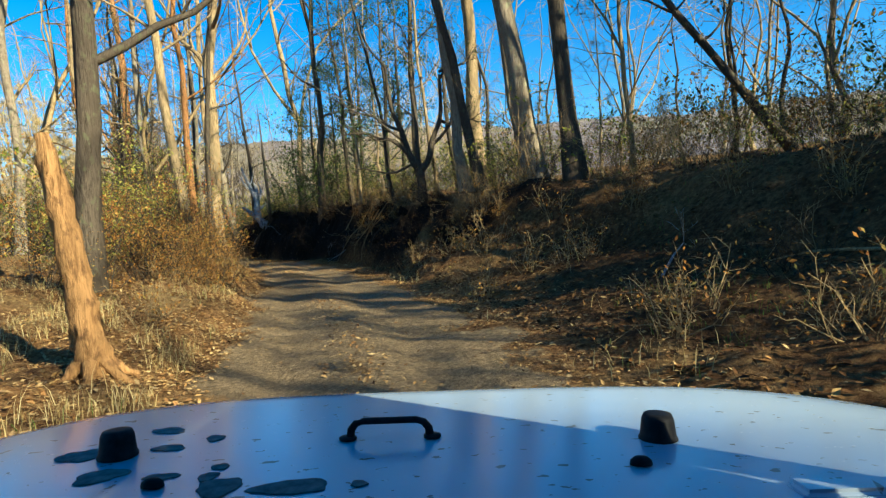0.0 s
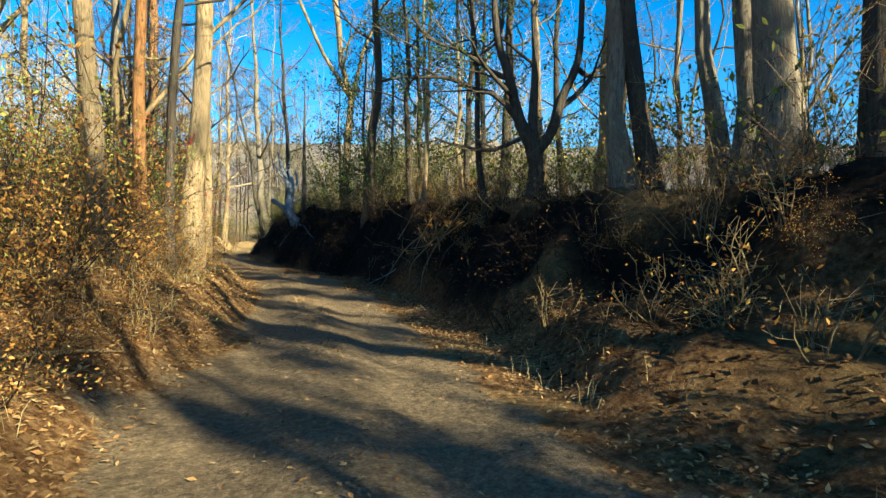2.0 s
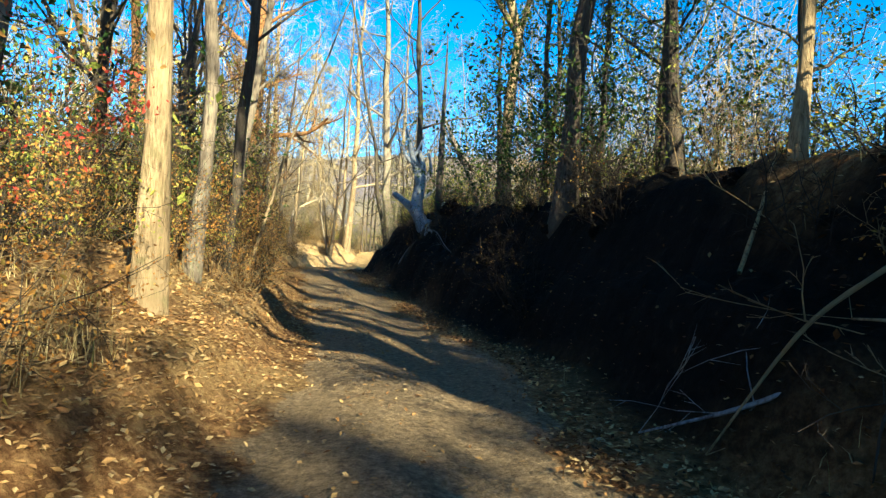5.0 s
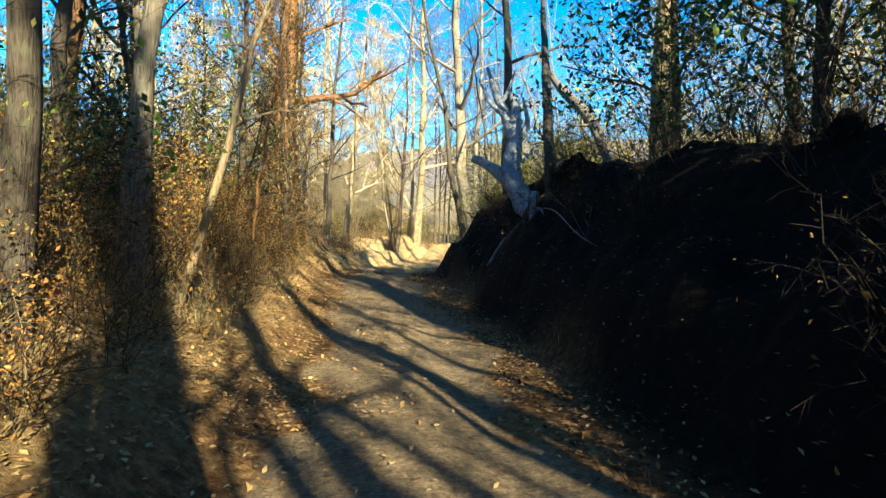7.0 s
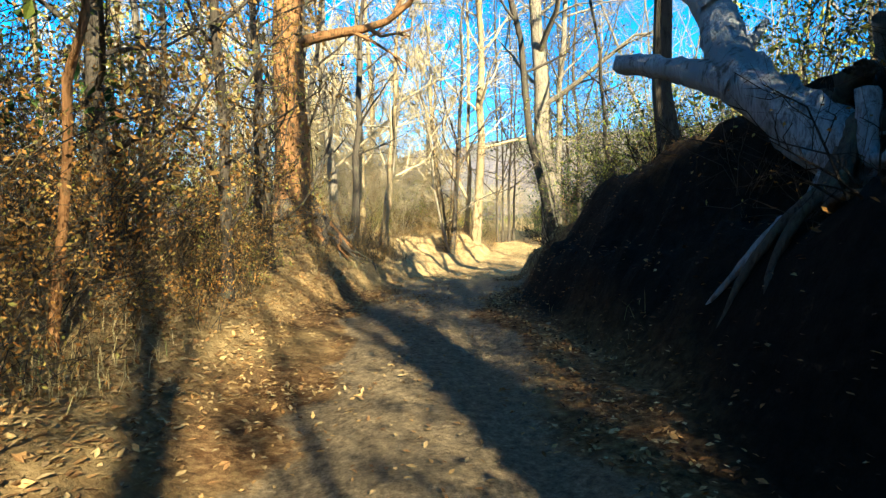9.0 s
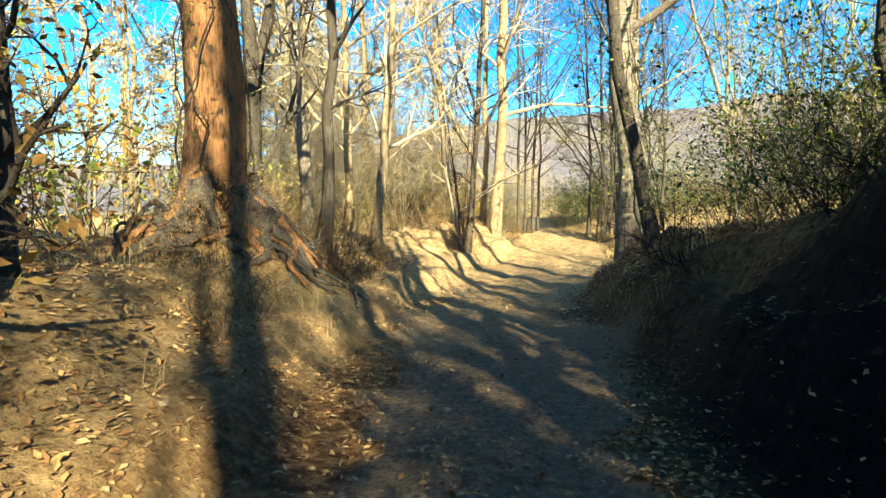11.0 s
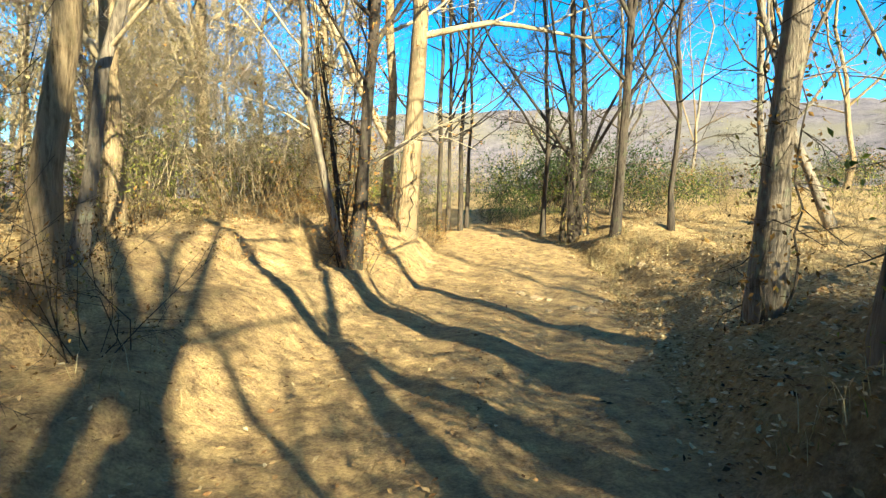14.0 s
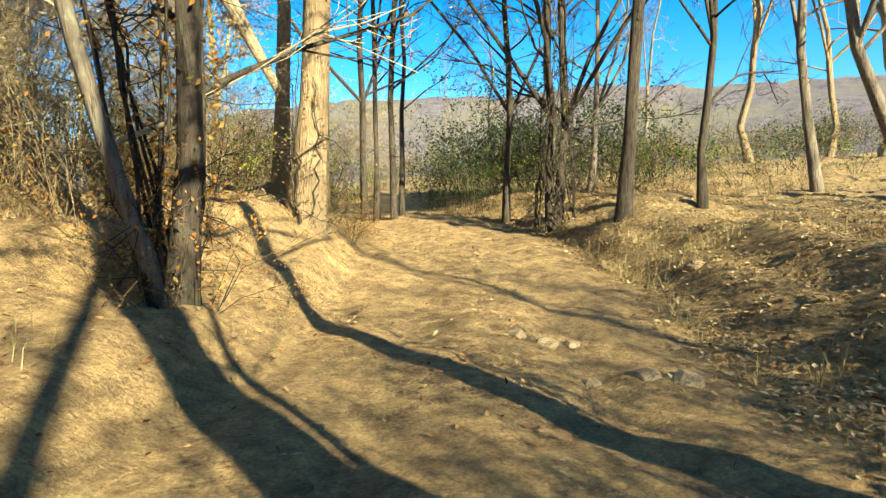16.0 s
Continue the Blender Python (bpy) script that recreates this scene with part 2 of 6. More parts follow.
def painted_shade(x, y):
    """Share of shade painted in colour: steep cut bank and slope on the shaded side."""
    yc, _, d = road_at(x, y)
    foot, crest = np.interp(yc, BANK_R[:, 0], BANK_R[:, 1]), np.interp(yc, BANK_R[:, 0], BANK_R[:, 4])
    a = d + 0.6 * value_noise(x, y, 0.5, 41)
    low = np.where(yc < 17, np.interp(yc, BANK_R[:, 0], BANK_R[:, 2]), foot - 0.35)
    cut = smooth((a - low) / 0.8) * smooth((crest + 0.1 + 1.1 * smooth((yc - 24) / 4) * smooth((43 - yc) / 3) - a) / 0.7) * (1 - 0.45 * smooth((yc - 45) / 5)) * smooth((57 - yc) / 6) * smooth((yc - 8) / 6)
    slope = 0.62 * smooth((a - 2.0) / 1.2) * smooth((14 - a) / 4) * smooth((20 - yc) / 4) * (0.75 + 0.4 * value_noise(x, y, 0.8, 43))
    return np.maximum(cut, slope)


def height(x, y):
    return float(ground([x], [y])[0][0])


def spaced(lo, hi, step, end, grow=1.22):
    inner = list(np.arange(lo, hi, step))
    out, s, p = [], step, inner[-1]
    while p < end[1]:
        s *= grow
        p += s
        out.append(p)
    low, s, p = [], step, inner[0]
    while p > end[0]:
        s *= grow
        p -= s
        low.append(p)
    return np.array(low[::-1] + inner + out)


def mesh_from(name, verts, faces, material=None, smooth_shade=True):
    m = bpy.data.meshes.new(name)
    m.from_pydata([tuple(v) for v in verts] if not isinstance(verts, np.ndarray) else verts.tolist(), [], faces if not isinstance(faces, np.ndarray) else faces.tolist())
    if smooth_shade:
        m.polygons.foreach_set("use_smooth", [True] * len(m.polygons))
    if material:
        m.materials.append(material)
    m.update()
    return m


gx = spaced(-2.0, 18.0, 0.17, (-2500, 2500))
gy = spaced(-3.0, 74.0, 0.19, (-2500, 2500))
GX, GY = np.meshgrid(gx, gy)
GZ, GB = ground(GX.ravel(), GY.ravel())
nx, ny = len(gx), len(gy)
idx = np.arange(nx * ny).reshape(ny, nx)
gf = np.stack([idx[:-1, :-1], idx[:-1, 1:], idx[1:, 1:], idx[1:, :-1]], -1).reshape(-1, 4)

GROUND, n, b = mat("woodland_ground", 0.95)
at = n.nodes.new("ShaderNodeAttribute")
at.attribute_name = "bare"
v = coords(n)
litter = ramp(n, noise_tex(n, v, 9, 8, 0.75), [(0.28, (0.035, 0.018, 0.008)), (0.45, (0.13, 0.065, 0.024)), (0.6, (0.28, 0.165, 0.065)), (0.75, (0.42, 0.28, 0.12))])
dry = noise_tex(n, v, 0.5, 4)
litter = mix(n, ramp(n, dry, [(0.5, (0, 0, 0)), (0.7, (0.6, 0.6, 0.6))]), litter, (0.30, 0.21, 0.085))
soil = ramp(n, noise_tex(n, v, 5, 9, 0.7), [(0.28, (0.20, 0.125, 0.06)), (0.46, (0.42, 0.28, 0.125)), (0.56, (0.57, 0.385, 0.155)), (0.72, (0.72, 0.505, 0.215))])
asand = n.nodes.new("ShaderNodeAttribute")
asand.attribute_name = "sand"
gravel = ramp(n, noise_tex(n, v, 13, 9, 0.8), [(0.3, (0.07, 0.058, 0.045)), (0.5, (0.26, 0.185, 0.10)), (0.68, (0.47, 0.34, 0.185))])
soil = mix(n, asand.outputs["Fac"], gravel, soil)
litter = mix(n, ramp(n, asand.outputs["Fac"], [(0.0, (0, 0, 0)), (1.0, (0.85, 0.85, 0.85))]), litter, ramp(n, noise_tex(n, v, 13, 7, 0.75), [(0.32, (0.16, 0.105, 0.045)), (0.5, (0.43, 0.30, 0.125)), (0.7, (0.62, 0.46, 0.21))]))
soil = mix(n, ramp(n, noise_tex(n, v, 38, 4, 0.7), [(0.35, (0.55, 0.55, 0.55)), (0.6, (1, 1, 1))]), (0.05, 0.03, 0.015), soil)
edge = noise_tex(n, v, 4, 6, 0.7)
f = n.nodes.new("ShaderNodeMath")
f.operation = "ADD"
n.links.new(at.outputs["Fac"], f.inputs[0])
n.links.new(edge, f.inputs[1])
col = mix(n, ramp(n, f.outputs[0], [(0.75, (0, 0, 0)), (1.05, (1, 1, 1))]), litter, soil)
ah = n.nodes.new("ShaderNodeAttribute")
ah.attribute_name = "painted_shade"
# near-black ramp that paints the bank's shade into the ground colour
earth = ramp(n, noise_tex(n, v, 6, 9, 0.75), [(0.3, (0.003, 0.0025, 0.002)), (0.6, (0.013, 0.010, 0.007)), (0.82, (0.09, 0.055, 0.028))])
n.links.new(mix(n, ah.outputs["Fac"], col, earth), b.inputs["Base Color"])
rough_ = n.nodes.new("ShaderNodeMath")
rough_.operation = "MULTIPLY_ADD"
n.links.new(noise_tex(n, v, 4.5, 6, 0.7), rough_.inputs[0])
rough_.inputs[1].default_value = 2.2
n.links.new(noise_tex(n, v, 24, 8, 0.78), rough_.inputs[2])
bump(n, b, rough_.outputs[0], 0.9, 0.07)
gm = mesh_from("ground", np.stack([GX.ravel(), GY.ravel(), GZ], 1), gf, GROUND)
gm.attributes.new("painted_shade", "FLOAT", "POINT").data.foreach_set("value", painted_shade(GX.ravel(), GY.ravel()).astype(np.float32))
sandy = smooth((GY.ravel() + 1.5 * value_noise(GX.ravel(), GY.ravel(), 0.3, 51) - 47) / 9)
near_y, _, near_d = road_at(GX.ravel(), GY.ravel())
sandy *= smooth((2.6 + 0.8 * value_noise(GX.ravel(), GY.ravel(), 0.8, 52) - near_d) / 1.4) * smooth((5.4 + near_d) / 1.6) * smooth((76 - near_y) / 8)
sandy = np.maximum(sandy, 0.95 * smooth((GY.ravel() - 52) / 5))
sandy = np.maximum(sandy, 0.5 * smooth((-1.3 - near_d) / 0.6) * smooth((4.2 + near_d) / 1.2) * smooth((near_y - 24) / 6))
gm.attributes.new("sand", "FLOAT", "POINT").data.foreach_set("value", sandy.astype(np.float32))
gm.attributes.new("bare", "FLOAT", "POINT").data.foreach_set("value", GB.astype(np.float32))
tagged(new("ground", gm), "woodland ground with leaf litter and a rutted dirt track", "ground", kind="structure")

# ---- distant ridge ----
HILL, n, b = mat("winter_hillside", 1.0)
v = coords(n)
trees = noise_tex(n, v, 0.09, 9, 0.8)
col = ramp(n, trees, [(0.3, (0.10, 0.085, 0.09)), (0.48, (0.20, 0.17, 0.17)), (0.7, (0.31, 0.265, 0.25))])
col = mix(n, ramp(n, noise_tex(n, v, 0.012, 4), [(0.45, (0, 0, 0)), (0.6, (1, 1, 1))]), col, (0.24, 0.21, 0.15))
n.links.new(col, b.inputs["Base Color"])
bump(n, b, trees, 1.0, 6.0)


def ridge():
    az = np.radians(np.linspace(-95, 110, 220))
    rr = np.linspace(260, 900, 26)
    A, R = np.meshgrid(az, rr)
    X, Y = 9 + R * np.sin(A), 50 + R * np.cos(A)
    deg = np.degrees(A)
    top = np.interp(deg, [-95, -45, -22, -8, 2, 14, 30, 55, 110], [38, 50, 52, 62, 96, 112, 113, 104, 60])
    shape = smooth((R - 270) / 480)
    Z = 1 + top * shape * (1 + 0.05 * value_noise(X, Y, 0.01, 31)) + 5 * shape * value_noise(X, Y, 0.05, 33) + 2.2 * shape * value_noise(X, Y, 0.3, 34)
    k = np.arange(A.size).reshape(A.shape)
    fc = np.stack([k[:-1, :-1], k[:-1, 1:], k[1:, 1:], k[1:, :-1]], -1).reshape(-1, 4)
    return mesh_from("ridge", np.stack([X.ravel(), Y.ravel(), Z.ravel()], 1), fc, HILL)


tagged(new("backdrop_ridge", ridge()), "distant flat-topped ridge covered in bare winter woods", "hill", kind="structure")


# ---- plants ----
class Buf:
    """Collects tubes and leaves into one mesh."""

    def __init__(self):
        self.v, self.f, self.k, self.fine = [], [], 0, 0.004

    def twig(self, p, q, r):
        """A thin three-sided cone."""
        p, q = np.asarray(p, float), np.asarray(q, float)
        t = q - p
        u = np.cross(t, (0.31, 0.9, 0.27))
        u *= r / (np.linalg.norm(u) + 1e-9)
        w = np.cross(t, u)
        w *= r / (np.linalg.norm(w) + 1e-9)
        self.v.append(np.array([p + u, p - 0.5 * u + 0.87 * w, p - 0.5 * u - 0.87 * w, q]))
        k = self.k
        self.f.extend([[k, k + 1, k + 3], [k + 1, k + 2, k + 3], [k + 2, k, k + 3]])
        self.k += 4

    def sprigs(self, where, length, r, rnd, lift=0.35):
        """Many fine twigs, thin three-sided cones, growing from the places given."""
        p = np.asarray(where, float)
        m = len(p)
        d = rnd.normal(size=(m, 3)) + np.array([0, 0, lift])
        d *= (length * rnd.uniform(0.5, 1.4, m) / (np.linalg.norm(d, axis=1) + 1e-9))[:, None]
        u = np.cross(d, (0.31, 0.9, 0.27))
        u *= (r / (np.linalg.norm(u, axis=1) + 1e-9))[:, None]
        w = np.cross(d, u)
        w *= (r / (np.linalg.norm(w, axis=1) + 1e-9))[:, None]
        self.v.append(np.stack([p + u, p - 0.5 * u + 0.87 * w, p - 0.5 * u - 0.87 * w, p + d], 1).reshape(-1, 3))
        k = self.k + 4 * np.arange(m)[:, None, None]
        self.f.extend((k + np.array([[[0, 1, 3], [1, 2, 3], [2, 0, 3]]])).reshape(-1, 3).tolist())
        self.k += 4 * m

    def tube(self, pts, rad, sides, cap=False):
        pts, rad = np.asarray(pts, float), np.asarray(rad, float)
        t = np.gradient(pts, axis=0)
        t /= np.linalg.norm(t, axis=1)[:, None] + 1e-9
        ref = np.array([1.0, 0.13, 0.07]) if abs(t[0, 0]) < 0.8 else np.array([0.1, 1.0, 0.05])
        u = np.cross(t, ref)
        u /= np.linalg.norm(u, axis=1)[:, None] + 1e-9
        w = np.cross(t, u)
        a = np.arange(sides) * 2 * np.pi / sides
        ring = pts[:, None] + rad[:, None, None] * (np.cos(a)[None, :, None] * u[:, None] + np.sin(a)[None, :, None] * w[:, None])
        m = len(pts)
        q = np.arange(m * sides).reshape(m, sides)
        r = np.roll(q, -1, 1)
        fc = np.stack([q[:-1], r[:-1], r[1:], q[1:]], -1).reshape(-1, 4) + self.k
        self.v.append(ring.reshape(-1, 3))
        self.f.extend(fc.tolist())
        if cap:
            self.f.append((q[-1] + self.k).tolist())
        self.k += m * sides
        return ring

    def leaves(self, where, size, rnd, flat=False):
        where = np.asarray(where, float)
        m = len(where)
        if not m:
            return
        if flat:
            u = np.stack([rnd.normal(size=m), rnd.normal(size=m), rnd.normal(size=m) * 0.25], 1)
            w = np.stack([-u[:, 1], u[:, 0], rnd.normal(size=m) * 0.35], 1)
        else:
            u, w = rnd.normal(size=(m, 3)), rnd.normal(size=(m, 3))
        u /= np.linalg.norm(u, axis=1)[:, None]
        w -= (w * u).sum(1)[:, None] * u
        w /= np.linalg.norm(w, axis=1)[:, None]
        up = np.cross(u, w)
        s = (size * rnd.uniform(0.6, 1.35, m))[:, None]
        p = np.stack([where - u * s, where + w * s * 0.5 + up * s * 0.12, where + u * s, where - w * s * 0.5 + up * s * 0.12], 1)
        self.v.append(p.reshape(-1, 3))
        self.f.extend((np.arange(m * 4).reshape(m, 4) + self.k).tolist())
        self.k += m * 4

    def mesh(self, name, material, smooth_shade=True):
        return mesh_from(name, np.concatenate(self.v), self.f, material, smooth_shade)


def unit(q):
    return q / (np.linalg.norm(q) + 1e-9)


def wander(p, d, length, segs, rnd, kink, lift):
    pts, d = [np.array(p, float)], unit(np.array(d, float))
    for _ in range(segs):
        d = unit(d + rnd.normal(size=3) * kink + np.array([0, 0, lift]))
        pts.append(pts[-1] + d * length / segs)
    return np.array(pts), d


def branch(buf, p, d, length, r, level, rnd, spread=0.9, tips=None, kids=(4, 4, 3), kink=0.16, lift=0.05):
    segs = (6, 3, 2, 1)[min(level, 3)]
    pts, _ = wander(p, d, length, segs, rnd, kink, lift)
    if segs == 1:
        buf.twig(pts[0], pts[1], max(r, buf.fine))
    else:
        buf.tube(pts, np.linspace(r, max(r * 0.3, buf.fine * 0.9), len(pts)), (6, 3, 3, 3)[min(level, 3)])
    if tips is not None and level >= 1:
        tips.extend(pts[1:])
    if level >= len(kids):
        return
    for k in range(kids[level]):
        at_ = 0.25 + 0.75 * (k + rnd.random()) / kids[level]
        i = min(int(at_ * segs), segs - 1)
        base = pts[i] + (pts[i + 1] - pts[i]) * (at_ * segs - i)
        dr = unit(pts[i + 1] - pts[i])
        side = rnd.normal(size=3)
        side = unit(side - dr * (side @ dr))
        branch(buf, base, dr + side * spread * rnd.uniform(0.6, 1.2), length * rnd.uniform(0.35, 0.6) * (1.15 - 0.5 * at_), r * rnd.uniform(0.35, 0.5), level + 1, rnd, spread, tips, kids, kink, lift)


def part(name, mesh, parent, label=""):
    ob = new(name, mesh)
    ob.parent = parent
    if label:
        ob["label"] = label
    return ob


def tree_meshes(seed, tall, r, lean=(0, 0), bend=0.05, limbs=11, first=0.35, material=None, fork=None, kids=(4, 4), leaf=None, leaf_n=0, leaf_size=0.05, limb_len=0.22, crown_material=None, flare=1.5, fine_=0.004, sprigs=0, sprig_len=0.3):
    """Trunk, crown and foliage meshes of one tree, at the origin."""
    rnd = np.random.default_rng(seed)
    material = material or BARK_GREY
    tb, cb, lb = Buf(), Buf(), Buf()
    cb.fine = fine_
    segs = 16
    h = np.concatenate([[-1.0, -0.3], np.linspace(0.1, tall, segs - 2)])
    drift = np.cumsum(rnd.normal(size=(segs, 2)) * bend * tall / segs, 0)
    drift -= drift[2]
    drift[:2] = drift[2]
    px, py = lean[0] * h + drift[:, 0], lean[1] * h + drift[:, 1]
    rad = r * (1 - 0.8 * np.clip(h / tall, 0, 1) ** 0.9) * (1 + (flare - 1) * np.exp(-np.clip(h, 0, None) / (r * 2.2)))
    pts = np.stack([px, py, h], 1)
    ring = tb.tube(pts, rad, 12)
    knots = 1 + 0.10 * rnd.normal(size=(segs, 12))
    tb.v[-1] = (pts[:, None] + (ring - pts[:, None]) * knots[:, :, None]).reshape(-1, 3)
    tips = []
    if fork:
        i = int(np.argmin(abs(h - fork)))
        for sgn in (1, -1):
            a = rnd.uniform(0, 6.28)
            dv = np.array([math.cos(a) * 0.5, math.sin(a) * 0.5, 0.9])
            branch(cb, pts[i], dv, (tall - fork) * 0.8, rad[i] * 0.62, 0, rnd, 0.8, tips, (4,) + tuple(kids[1:]))
    for k in range(limbs):
        hh = tall * (first + (0.98 - first) * (k + rnd.random()) / limbs)
        i = min(int(np.searchsorted(h, hh)), segs - 1)
        a = k * 2.4 + rnd.uniform(-0.6, 0.6)
        el = rnd.uniform(0.35, 0.95)
        p = np.array([np.interp(hh, h, px), np.interp(hh, h, py), hh])
        frac = 1 - 0.6 * (hh / tall - first) / (1 - first)
        branch(cb, p, (math.cos(a), math.sin(a), el), tall * limb_len * rnd.uniform(0.6, 1.15) * frac, rad[i] * rnd.uniform(0.3, 0.55), 0, rnd, 0.9, tips, kids)
    if leaf_n and tips:
        tp = np.array(tips)
        pick = tp[rnd.integers(0, len(tp), leaf_n)] + rnd.normal(size=(leaf_n, 3)) * 0.14
        lb.leaves(pick, leaf_size, rnd)
    if sprigs and tips:
        tp = np.array(tips)
        cb.sprigs(tp[rnd.integers(0, len(tp), sprigs)], sprig_len, fine_ * 0.9, rnd)
    out = [tb.mesh("trunk", material), cb.mesh("crown", crown_material or material) if cb.k else None, lb.mesh("foliage", leaf, False) if lb.k else None]
    return out


def plant(name, meshes, names, x, y, turn=0.0, scale=1.0, sink=0.0, z=None, label="", category="tree", group=""):
    top = new(name)
    top.empty_display_size = 0.2
    top.matrix_world = Matrix.Translation((x, y, (height(x, y) if z is None else z) - sink)) @ Matrix.Rotation(turn, 4, "Z") @ Matrix.Scale(scale, 4)
    for m, nm in zip(meshes, names):
        if m:
            part(nm, m, top)
    return tagged(top, label, category, group)


def clear_way(mesh, x, y, z):
    """Cut away what hangs into the track below a vehicle's height."""
    co = np.empty(len(mesh.vertices) * 3)
    mesh.vertices.foreach_get("co", co)
    co = co.reshape(-1, 3) + np.array([x, y, z])
    low = np.nonzero(co[:, 2] < 5.0)[0]
    if not len(low):
        return
    _, zr, d = road_at(co[low, 0], co[low, 1])
    bad = set(low[(np.abs(d) < 1.3) & (co[low, 2] < zr + 2.7)].tolist())
    if not bad:
        return
    bm = bmesh.new()
    bm.from_mesh(mesh)
    bm.faces.ensure_lookup_table()
    bmesh.ops.delete(bm, geom=[f_ for f_ in bm.faces if any(q.index in bad for q in f_.verts)], context="FACES")
    bm.to_mesh(mesh)
    bm.free()


TREE_PARTS = ("trunk", "crown", "foliage")

